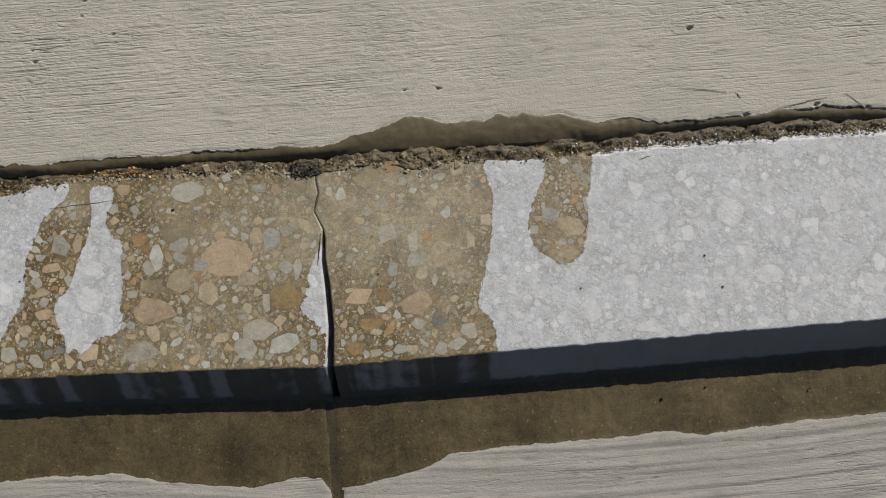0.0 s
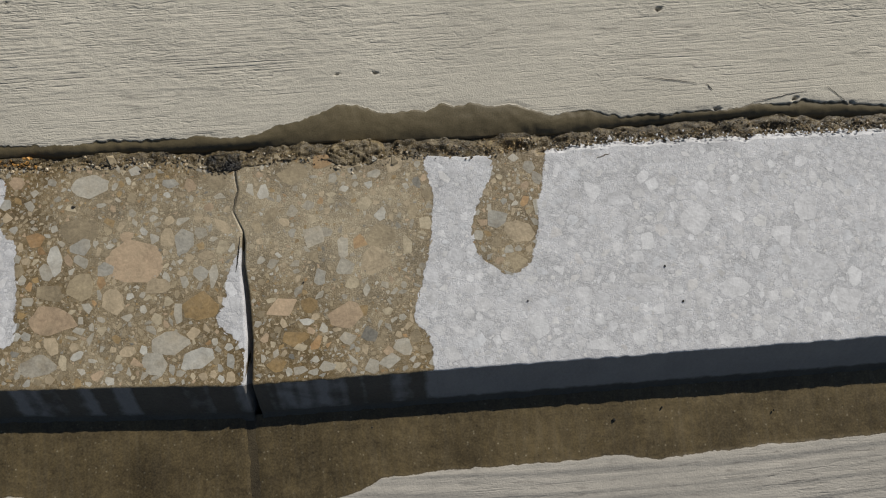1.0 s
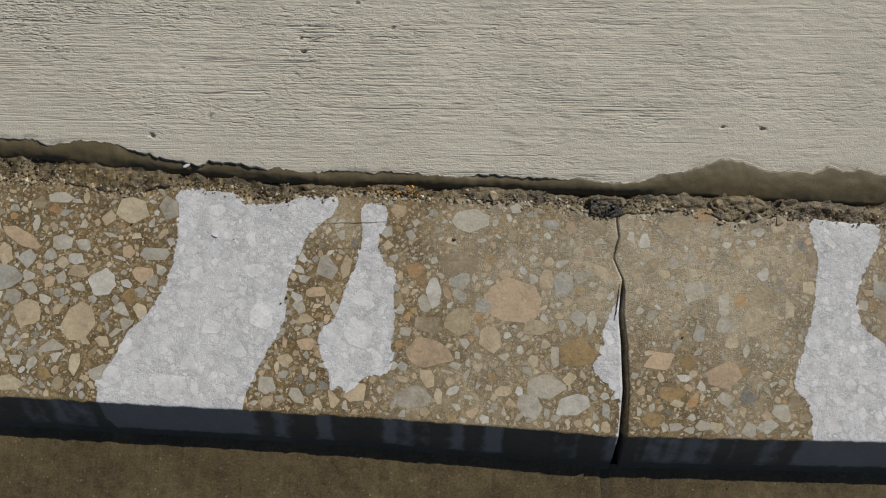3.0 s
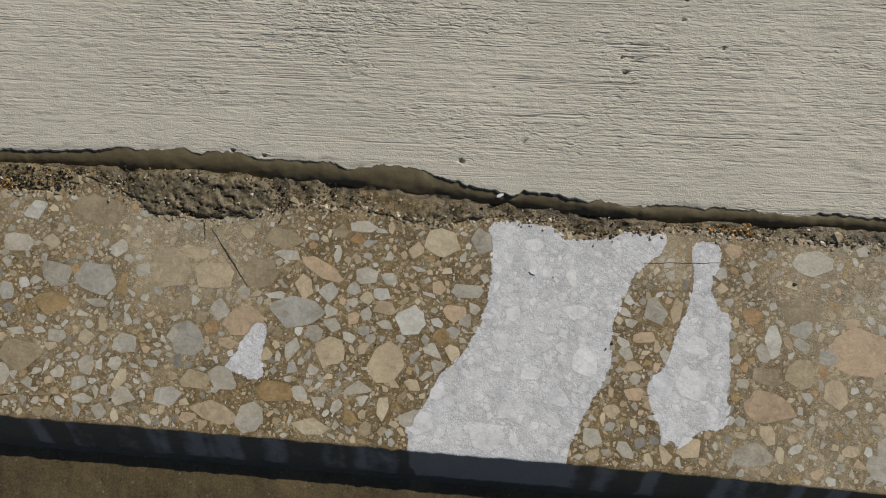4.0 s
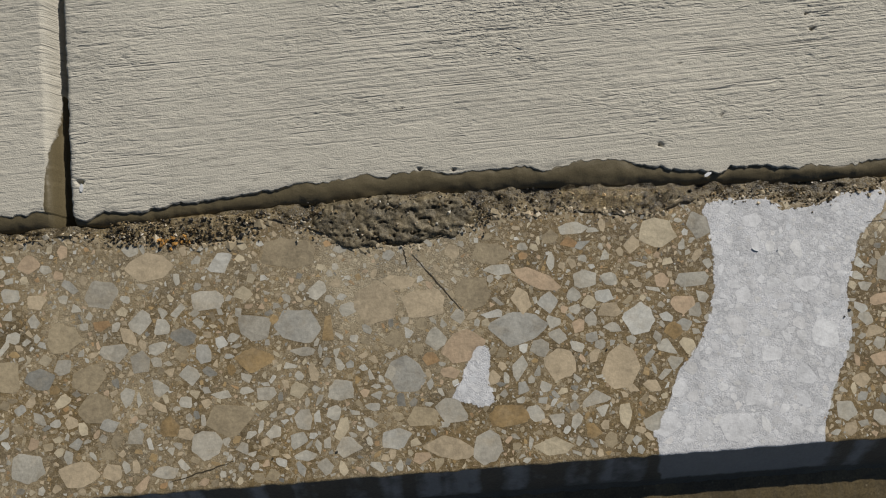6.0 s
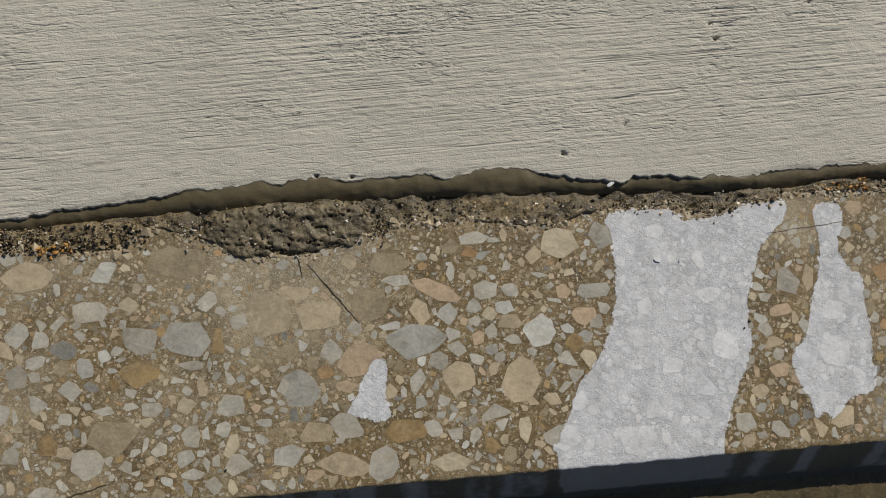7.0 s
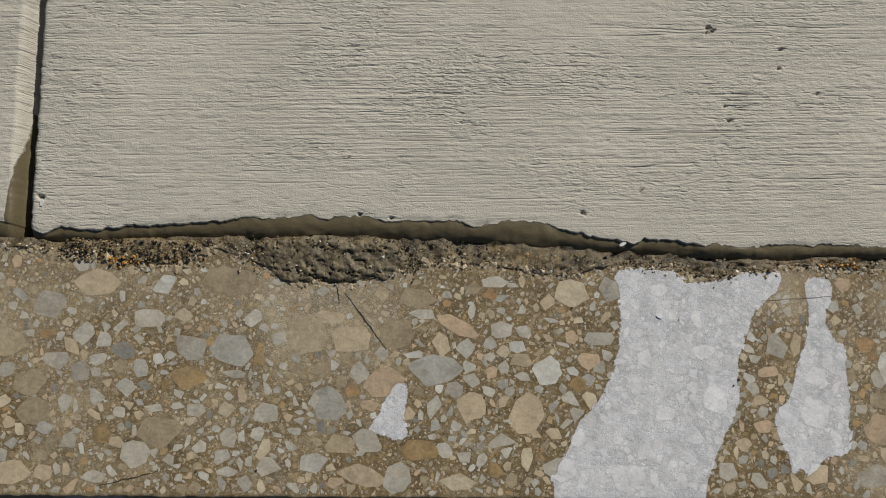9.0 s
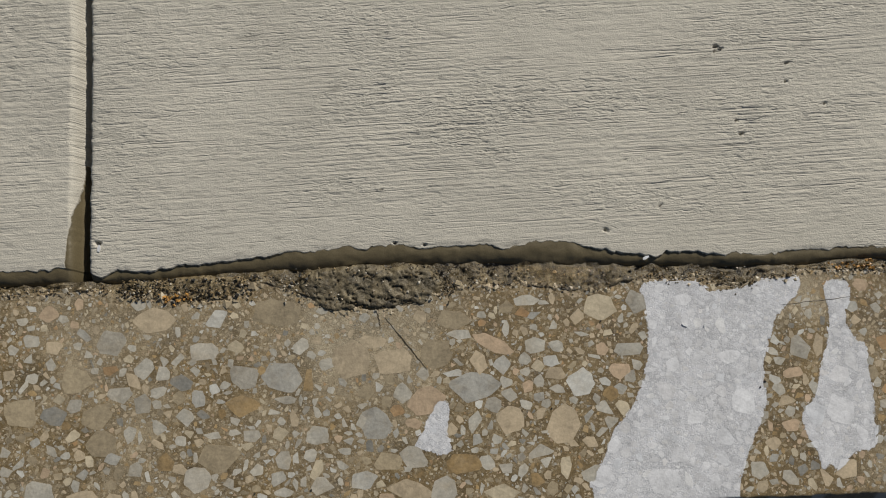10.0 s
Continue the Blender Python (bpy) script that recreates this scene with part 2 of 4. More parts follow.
    col = mix(dryness, scaled(scaled(wet_c, vary_wet), rimmed.outputs[0]), scaled(dry_c, vary_dry))
    l.new(col, p.inputs["Base Color"])
    r = n.new("ShaderNodeMapRange")
    r.inputs[3].default_value, r.inputs[4].default_value = rough[1], rough[0]
    l.new(dryness, r.inputs[0])
    l.new(math_("ADD", r.outputs[0], math_("MULTIPLY", math_("SUBTRACT", fine, 0.5), 0.2)), p.inputs["Roughness"])
    p.inputs["Specular IOR Level"].default_value = gloss
    b = n.new("ShaderNodeBump")
    b.inputs["Strength"].default_value, b.inputs["Distance"].default_value = bump, 0.0008
    height = math_("ADD", fine, mid)
    if broomed:
        # fine bristle lines, a few sharp long cuts, and smooth stretches between
        bristles = drawn(14, 640, 3.5, 0.12)
        line_at = math_("ABSOLUTE", math_("SUBTRACT", drawn(2.4, 100, 3.0, 0.1), 0.5), 0)
        cut = math_("MULTIPLY", math_("SUBTRACT", 1.0, math_("MULTIPLY", line_at, 40.0), True), math_("MULTIPLY", math_("SUBTRACT", drawn(16, 70, 3.0), 0.5), 7.0, True))
        torn = math_("MULTIPLY", math_("SUBTRACT", drawn(190, 420, 3.0), 0.55), 5.0, True)
        rough_at = math_("MULTIPLY", math_("SUBTRACT", drawn(13, 22, 3.0), 0.44), 5.0, True)
        crumbs = math_("MULTIPLY", math_("SUBTRACT", drawn(210, 620, 3.0), 0.5), math_("ADD", 0.6, math_("MULTIPLY", rough_at, 1.3)))
        plain = math_("ADD", 0.35, math_("MULTIPLY", math_("SUBTRACT", drawn(4, 12, 3.0), 0.38), 4.0, True))
        rows_ = math_("SUBTRACT", math_("MULTIPLY", bristles, 1.3), math_("ADD", math_("MULTIPLY", cut, 1.25), math_("MULTIPLY", torn, math_("ADD", 0.25, math_("MULTIPLY", rough_at, 0.5)))))
        dashes = math_("MULTIPLY", math_("MULTIPLY", math_("SUBTRACT", drawn(75, 420, 2.0), 0.575), 9.0, True), math_("ADD", 0.3, rough_at), True)
        rows_ = math_("SUBTRACT", math_("ADD", rows_, crumbs), math_("MULTIPLY", dashes, 1.1))
        away = n.new("ShaderNodeMapRange")
        away.inputs[1].default_value, away.inputs[2].default_value, away.inputs[3].default_value, away.inputs[4].default_value = 8.0, 50.0, 0.42, 1.0
        l.new(math_("ADD", at.outputs["Fac"], math_("MULTIPLY", math_("SUBTRACT", broad, 0.5), 60.0)), away.inputs[0])
        # the trowel left the stretch beyond the kerb joint smoother
        place = n.new("ShaderNodeSeparateXYZ")
        l.new(pos.outputs["Position"], place.inputs[0])
        trowel = n.new("ShaderNodeMapRange")
        trowel.inputs[1].default_value, trowel.inputs[2].default_value, trowel.inputs[3].default_value, trowel.inputs[4].default_value = -0.15, 0.12, 1.0, 0.55
        l.new(place.outputs[0], trowel.inputs[0])
        plain = math_("MULTIPLY", math_("MULTIPLY", plain, trowel.outputs[0]), away.outputs[0])
        rows_ = math_("MULTIPLY", math_("MULTIPLY", rows_, plain), math_("MULTIPLY", dryness, broomed))
        height = math_("ADD", math_("MULTIPLY", height, math_("ADD", 0.2, math_("MULTIPLY", dryness, 0.4))), rows_)
    if sawn:
        # faint ripples left by the blade, seen where the top is dry
        ripple = math_("MULTIPLY", math_("MULTIPLY", blade, dryness), sawn)
        height = math_("ADD", height, ripple)
    l.new(height, b.inputs["Height"])
    l.new(b.outputs[0], p.inputs["Normal"])
    return m


CONCRETE = surface("broomed_concrete", (0.53, 0.496, 0.416), (0.142, 0.113, 0.06), 0.24, 1100, 14, (0.9, 0.5), 0.8, 0.5, 0.9, broomed=1.15)
GUTTER = surface("gutter_concrete", (0.45, 0.42, 0.368), (0.152, 0.114, 0.055), 0.34, 700, 22, (0.9, 0.42), 0.6, 0.6, 0.7, (0.092, 0.069, 0.035), broomed=1.2, specks=1.0)
MORTAR = surface("sawn_mortar", (0.605, 0.602, 0.606), (0.172, 0.122, 0.056), 0.42, 1100, 45, (0.8, 0.45), 0.45, 1.0, 0.8, (0.22, 0.159, 0.078), filmed=0.8, pieces=0.0, sawn=0.45)
FACE = surface("weathered_kerb_face", (0.32, 0.30, 0.28), (0.08, 0.072, 0.06), 0.3, 500, 40, (0.9, 0.5), 0.5, 0.6, 0.95, soft=0.9)
STONE_LOOK = dict(grain=500.0, patches=60.0, rough=(0.8, 0.42), bump=0.22, fray=1.0, filmed=0.24, sawn=0.45)
STONE = {
    "tan": surface("tan_stone", (0.64, 0.636, 0.632), (0.49, 0.395, 0.265), 0.14, **STONE_LOOK),
    "peach": surface("peach_stone", (0.643, 0.636, 0.631), (0.50, 0.37, 0.245), 0.14, **STONE_LOOK),
    "cream": surface("cream_stone", (0.666, 0.66, 0.647), (0.54, 0.46, 0.32), 0.12, **STONE_LOOK),
    "light": surface("pale_grey_stone", (0.666, 0.664, 0.665), (0.48, 0.452, 0.38), 0.14, **STONE_LOOK),
    "white": surface("white_stone", (0.685, 0.685, 0.685), (0.57, 0.555, 0.495), 0.10, **STONE_LOOK),
    "grey": surface("grey_stone", (0.628, 0.628, 0.633), (0.42, 0.388, 0.32), 0.16, **STONE_LOOK),
    "blue": surface("blue_grey_stone", (0.618, 0.625, 0.634), (0.41, 0.395, 0.347), 0.14, **STONE_LOOK),
    "dark": surface("slate_stone", (0.577, 0.583, 0.593), (0.235, 0.228, 0.2), 0.2, **STONE_LOOK),
    "ochre": surface("ochre_stone", (0.628, 0.618, 0.603), (0.35, 0.24, 0.11), 0.22, **STONE_LOOK),
    "orange": surface("rust_stone", (0.641, 0.625, 0.609), (0.40, 0.25, 0.12), 0.2, **STONE_LOOK),
    "dull": surface("brown_grey_stone", (0.628, 0.624, 0.622), (0.345, 0.28, 0.18), 0.2, **STONE_LOOK),
}
SOIL = surface("wet_soil", (0.10, 0.08, 0.048), (0.115, 0.088, 0.046), 0.9, 1300, 130, (0.5, 0.35), 0.9, 0.5, 1.0, (0.045, 0.031, 0.015), specks=0.5)
CLAY = surface("damp_clay_soil", (0.27, 0.228, 0.15), (0.205, 0.168, 0.102), 0.6, 1300, 130, (0.6, 0.6), 0.5, 0.5, 1.0, (0.19, 0.152, 0.09), specks=0.25)
GRIT = surface("wet_grit", (0.19, 0.142, 0.078), (0.185, 0.135, 0.072), 0.6, 900, 120, (0.5, 0.3), 0.4, 0.5, 1.0)
ORANGE_GRIT = surface("orange_grit", (0.42, 0.22, 0.06), (0.42, 0.22, 0.06), 0.5, 900, 120, (0.5, 0.35), 0.4, 0.5, 1.0)
PALE_GRIT = surface("pale_grit", (0.42, 0.38, 0.30), (0.42, 0.38, 0.30), 0.4, 900, 120, (0.5, 0.3), 0.4, 0.5, 1.0)
# near black: dirt crumbs and cracks, and the shade painted on joint floors
BLACK_DIRT_AND_SHADE = surface("black_dirt_and_shade", (0.03, 0.026, 0.02), (0.03, 0.026, 0.02), 0.5, 900, 60, (0.8, 0.6), 0.5, 0.5, 1.0)
SEALANT = surface("damp_grey_sealant", (0.07, 0.055, 0.031), (0.062, 0.048, 0.026), 0.4, 900, 60, (0.8, 0.5), 0.4, 0.5, 1.0)
ASPHALT = surface("asphalt", (0.05, 0.05, 0.048), (0.03, 0.03, 0.03), 0.5, 300, 3, (0.9, 0.6), 0.5, 0.5, 1.0)


# ---- mesh helpers ----
def lay(x, y):
    """The kerb length before the joint lies turned by about three degrees, and the slabs follow it; beyond the joint the plan is straight."""
    u = np.minimum(x, 0)
    v = np.maximum(-u - 0.16, 0)
    w = smooth(0.0, 0.3, -u)
    reach = np.minimum(y, 0.35)
    return x + 0.0625 * v + (0.0192 * w - 0.0063 * np.maximum(u, -1)) * reach, y - 0.0535 * u - 0.0215 * v - 0.0685 * w * reach


def finish(name, me, material, parent=None, label=""):
    for mat in material if isinstance(material, (list, tuple)) else [material]:
        me.materials.append(mat)
    ob = new(name, me)
    if parent:
        ob.parent = parent
    return tagged(ob, label)


def sheet(name, x, y, z, dry, material, parent=None, label=""):
    """A mesh of rows and columns from arrays of one shape, with the attribute "dry"; faces look up where x grows along columns and y along rows."""
    rows, cols = x.shape
    k = np.arange(rows * cols).reshape(rows, cols)
    quads = np.stack([k[:-1, :-1], k[:-1, 1:], k[1:, 1:], k[1:, :-1]], -1).reshape(-1, 4)
    me = bpy.data.meshes.new(name)
    me.vertices.add(rows * cols)
    me.vertices.foreach_set("co", np.stack([*lay(x, y), z], -1).astype(np.float32).ravel())
    me.loops.add(quads.size)
    me.loops.foreach_set("vertex_index", quads.astype(np.int32).ravel())
    me.polygons.add(len(quads))
    me.polygons.foreach_set("loop_start", np.arange(0, quads.size, 4, dtype=np.int32))
    me.update(calc_edges=True)
    me.validate()
    me.polygons.foreach_set("use_smooth", np.ones(len(me.polygons), bool))
    a = me.attributes.new("dry", "FLOAT", "POINT")
    a.data.foreach_set("value", np.broadcast_to(dry, x.shape).astype(np.float32).ravel())
    veil = me.attributes.new("film", "FLOAT", "POINT")
    veil.data.foreach_set("value", film(x, y).astype(np.float32).ravel())
    return finish(name, me, material, parent, label)


def solid(name, verts, faces, dry, material, parent=None, label="", slots=None, flat=True):
    me = bpy.data.meshes.new(name)
    q = np.array(verts)
    me.from_pydata(np.stack([*lay(q[:, 0], q[:, 1]), q[:, 2]], 1).tolist(), [], faces)
    a = me.attributes.new("dry", "FLOAT", "POINT")
    a.data.foreach_set("value", np.broadcast_to(dry, (len(verts),)).astype(np.float32))
    veil = me.attributes.new("film", "FLOAT", "POINT")
    veil.data.foreach_set("value", film(q[:, 0], q[:, 1]).astype(np.float32))
    ob = finish(name, me, material, parent, label)
    if slots is not None:
        me.polygons.foreach_set("material_index", np.array(slots, np.int32))
    if not flat:
        me.polygons.foreach_set("use_smooth", np.ones(len(me.polygons), bool))
    return ob


def steps(*stops):
    """Places from stop to stop: (start, end, spacing), joined."""
    out = []
    for a, b, d in stops:
        out += list(np.linspace(a, b, max(2, int(round(abs(b - a) / d)) + 1)))[:-1]
    return np.array(out + [stops[-1][1]])


# ---- ground ----
def ground():
    g = np.array([-120.0, -30, -6, -1, 1, 6, 30, 120])
    x, y = np.meshgrid(g, g)
    tagged(sheet("road", x, y, x * 0 - 0.075, 20.0, ASPHALT), "plain dark asphalt road surface reaching the horizon", "road", kind="structure")


def broom(x, y, seed):
    """Height of a broomed concrete top: long shallow grooves along x, with torn grit between."""
    warp = y + 0.003 * fbm(x * 5, y * 5, seed + 20, 2) + 0.0012 * np.sin(x * 9 + seed)
    lines = fbm(x * 8, warp * 330, seed, 3)
    cut = fbm(x * 10, warp * 210, seed + 5, 4)
    torn = fbm(x * 180, warp * 420, seed + 8, 3)
    return 0.0004 * lines - 0.0019 * np.clip(cut - 0.2, 0, 1) + 0.0006 * torn


PITS = [(-0.34, 0.198, 1.3), (-0.298, 0.215, 0.9), (-0.233, 0.277, 1.0), (-0.506, 0.234, 0.7), (-0.322, 0.251, 0.7), (-0.203, 0.281, 0.6), (-0.244, 0.337, 1.3), (-0.240, 0.334, 1.1),
        (-0.245, 0.333, 0.9), (-0.188, 0.317, 1.0), (-0.161, 0.282, 0.8), (0.308, 0.245, 1.5), (-0.23, 0.266, 1.2), (0.074, 0.212, 0.8), (0.101, 0.211, 1.0), (0.399, 0.172, 1.4),
        (0.342, 0.168, 1.4), (-0.19, 0.303, 0.9), (0.439, 0.166, 1.2), (-0.7165, 0.200, 1.6), (-0.498, 0.193, 1.0), (-0.476, 0.191, 1.0)]


def sidewalk_slab(x_columns, left_flank, right_flank, seed, label):
    cols = x_columns
    low = np.linspace(0, 1, 16)
    tops = steps((0.0004, 0.012, 0.0006), (0.012, 0.245, 0.0009), (0.245, 0.30, 0.004), (0.30, 1.8, 0.15))
    b, f = dry_border(cols), slab_foot(cols)
    foot = np.minimum(f, b - 0.004) + 0.0012 * fbm(cols * 200, 2.2 + cols * 0, 31, 3)
    width = b - foot
    lip = 0.0016 * (1 - smooth(0.011, 0.017, width)) * smooth(0.25, 0.6, vnoise(cols * 25, cols * 0, 3)) + 0.0002
    ys, zs, dr = [foot, foot], [b * 0 - 0.06, b * 0 - 0.02], [b * 0 - 5, b * 0 - 5]
    for s in low:
        y = foot + (width - 0.0003) * s
        ys.append(y)
        zs.append(-lip - 0.0048 * (1 - s) ** 2.6 * (1 + 0.5 * fbm(cols * 60, s * 2 + cols * 0, 11, 3)) + 0.0007 * fbm(cols * 220, y * 220, 12, 3))
        dr.append((y - b) * 1000)
    for v in tops:
        y = b + v
        ys.append(y)
        margin = smooth(0.004, 0.055, v + 0.012 * fbm(cols * 12, y * 12, 40, 2))
        patch = 0.55 + 0.9 * vnoise(cols * 6, y * 7, 44)
        z = broom(cols, y, seed) * (0.35 + 0.65 * margin) * patch - 0.0007 * (1 - smooth(0, 0.004, v)) * vnoise(cols * 90, cols * 0, 6)
        z = z + 0.0022 * fbm(cols * 2, y * 3, 50, 2)
        for px, py, pr in PITS:
            z = z - 0.0055 * np.exp(-(((cols - px) / (pr * 0.0012)) ** 2 + ((y - py) / (pr * 0.00095)) ** 2) ** 2)
        zs.append(z)
        dr.append(b * 0 + v * 1000)
    ys.append(ys[-1]), zs.append(b * 0 - 0.06), dr.append(dr[-1])
    y, z, d = np.array(ys), np.array(zs), np.array(dr)
    x = np.broadcast_to(cols, y.shape).copy()
    # rolled or broken flanks towards the joint
    if right_flank:
        t = smooth(right_flank - 0.0082 - 0.0025 * fbm(y * 110, y * 0 + 0.7, 66, 3), right_flank, x)
        z = z - 0.012 * t ** 1.6
        edge_wet = 0.0085 * (1 - smooth(0.185, 0.258, y)) + 0.0002
        d = np.minimum(d, ((right_flank - 0.0005 - edge_wet - x) * 1000) * np.where(y < 0.262, 1, 0) + np.where(y < 0.262, 0, 70))
    if left_flank:
        k = np.exp(-(x - left_flank) / 0.0015)
        x = x + 0.0022 * fbm(y * 250, y * 0 + 1.3, 60, 3) * k
        z = z - 0.001 * k
    sides = [(x[:, :1], y[:, :1], z[:, :1] * 0 - 0.06, d[:, :1]), (x, y, z, d), (x[:, -1:], y[:, -1:], z[:, -1:] * 0 - 0.06, d[:, -1:])]
    x, y, z, d = (np.concatenate([s[k] for s in sides], 1) for k in range(4))
    return tagged(sheet("sidewalk_slab", x, y, z, d, CONCRETE), label, "pavement", "slabs of the sidewalk", "structure")


# the two kerb lengths meet at an open joint that closes to a hairline
joint_left = line((-80, -0.5), (0, -0.5), (30, 2.4), (62, 1.4), (80, 0.0), (96, 1.6), (104, 2.8), (118, -3.3), (133, 0.6), (150, -1.4), (200, -1.4))
joint_right = line((-80, 4.6), (0, 5.2), (27, 7.0), (62, 5.8), (80, 3.6), (96, 4.4), (104, 3.5), (111, 0.2), (118, -2.9), (133, 1.0), (150, -1.0), (200, -1.0))


def kerb(x_columns, is_left, seed, label):
    """One length of kerb: a sawn flat top, and the short sloping face below its front edge."""
    cols = x_columns
    back = kerb_back(cols)
    chip = 0.0024 * np.clip(fbm(cols * 150, cols * 0 + 3, seed + 70, 5), -0.5, 0.12)
    prof = [(-0.034, -0.06), (-0.031, -0.030), (-0.027, -0.0262), (-0.0235, -0.0245), (-0.0205, -0.0215), (-0.0175, -0.0175), (-0.0135, -0.0135), (-0.009, -0.0090), (-0.005, -0.0050),
            (-0.0022, -0.0022), (-0.0007, -0.0007)]
    ys, zs, dr = [], [], []
    streak = 9 * (fbm(cols * 75, cols * 0, seed + 80, 3) - 0.1)
    for py, pz in prof:
        lean = 0.004 * py / 0.03 * fbm(cols * 60, cols * 0 + py * 60, 82, 2)
        ys.append(cols * 0 + py + chip * (1 + py / 0.03))
        zs.append(pz * (1 + 0.10 * np.clip(cols / 0.4, -0.6, 1)) + 0.0006 * fbm(cols * 200, py * 200 + cols * 0, 83, 3))
        run = np.maximum(kerb_dry(cols + lean * 8, cols * 0 + 0.003, not is_left), streak * (1 + 12 * (py + 0.012)))
        dr.append(np.minimum(run, (py + 0.0205) * 1000))
    for t in steps((0.0, 0.03, 0.006), (0.03, 0.96, 0.0095), (0.96, 1.0, 0.004)):
        y = chip * (1 - t) + t * back
        ys.append(y)
        z = 0.00003 * fbm(cols * 150, y * 150, seed + 90, 3) - np.where(cols > 0.21, 0.003 * (0.6 + 0.8 * vnoise(cols * 45, cols * 0, 97)) * np.clip((t - 0.972) / 0.028, 0, 1), 0.0002 * smooth(0.984, 1.0, t)) - 0.00004
        zs.append(z + 0 * cols)
        dr.append(kerb_dry(cols, y, not is_left) - 4 * smooth(0.97, 1.0, t) * (cols < 0.2))
    ys += [back, back]
    zs += [cols * 0 - 0.012 + 0.004 * fbm(cols * 100, cols * 0, 95, 2), cols * 0 - 0.06]
    dr += [cols * 0 - 5, cols * 0 - 5]
    y, z, d = np.array(ys), np.array(zs), np.array(dr)
    x = np.broadcast_to(cols, y.shape).copy()
    if is_left:
        x = x + joint_left(y) * np.clip(1 + x / 0.03, 0, 1)
        cap = slice(-1, None)
    else:
        x = x + joint_right(y) * np.clip(1 - x / 0.03, 0, 1)
        cap = slice(0, 1)
    side = (x[:, cap], y[:, cap], z[:, cap] * 0 - 0.06, d[:, cap])
    both = [(x, y, z, d), side] if is_left else [side, (x, y, z, d)]
    x, y, z, d = (np.concatenate([s[k] for s in both], 1) for k in range(4))
    ob = sheet("kerb", x, y, z, d, [MORTAR, FACE])
    slots = np.zeros((x.shape[0] - 1, x.shape[1] - 1), np.int32)
    slots[:len(prof) - 1] = 1
    ob.data.polygons.foreach_set("material_index", slots.ravel())
    return tagged(ob, label, "kerb", "kerb lengths", "structure")


def gutter():
    cols = steps((-14.0, -3.0, 1.0), (-3.0, -0.9, 0.15), (-0.9, 0.55, 0.0022), (0.55, 3.0, 0.15), (3.0, 14.0, 1.0))
    vs = steps((-0.45, -0.16, 0.02), (-0.16, -0.023, 0.0012))
    x, y = np.meshgrid(cols, vs)
    b = gutter_border(cols)
    d = (b - y) * 1000
    dryish = smooth(-3, 3, d)
    z = -0.0255 - 0.0025 * np.clip(x / 0.4, -0.6, 1) + 0.02 * (y + 0.03)
    ridges = 0.0016 * fbm(x * 7, (y + 0.012 * np.sin(x * 6)) * 260, 101, 3)
    cross = 0.0005 * fbm(x * 330, y * 22, 104, 3) + 0.0009 * fbm(x * 120, y * 120, 105, 4)
    z = z + dryish * ridges + (1 - dryish) * cross + 0.0006 * dryish
    groove = np.exp(-((x + 0.003 + 0.03 * (y + 0.05)) / 0.0042) ** 4)
    z = z - 0.0012 * groove
    d = np.where(groove > 0.5, -6, d)
    ob = tagged(sheet("gutter", x, y, z, d, GUTTER), "concrete gutter pan, wet brown beside the kerb and dry beyond", "gutter", kind="structure")
    vy = steps((-0.2, -0.026, 0.003))
    u, v = np.meshgrid(np.array([-0.0036, -0.0015, 0.001, 0.0032]), vy)
    sx = u - 0.003 - 0.03 * (v + 0.05) + 0.0035 * fbm(v * 200, u * 400, 107, 4)
    sz = -0.0262 + 0.02 * (v + 0.03) + 0.0008 * fbm(u * 300, v * 300, 108, 3)
    sheet("joint_sealant", sx, v, sz, -5.0, SEALANT, ob, "damp grey joint filler")


ground()
slab_right = sidewalk_slab(steps((-0.7225, 0.5, 0.0017), (0.5, 1.2, 0.1), (1.2, 14.0, 0.8)), -0.7225, None, 1, "grey broom-finished concrete sidewalk slab with a wet front edge")
sidewalk_slab(steps((-14.0, -2.3, 0.9), (-2.3, -0.83, 0.1), (-0.83, -0.731, 0.0014)), None, -0.731, 2, "grey broom-finished concrete sidewalk slab with a rolled joint edge")
gutter()
kerb_a = kerb(steps((-14.0, -2.5, 0.9), (-2.5, -0.86, 0.1), (-0.86, 0.0, 0.0016)), True, 1, "sawn concrete kerb, mostly wet, with white dry patches")
kerb_b = kerb(steps((0.0, 0.52, 0.0016), (0.52, 2.5, 0.1), (2.5, 14.0, 0.9)), False, 2, "sawn concrete kerb, wet by the joint and dry white beyond")


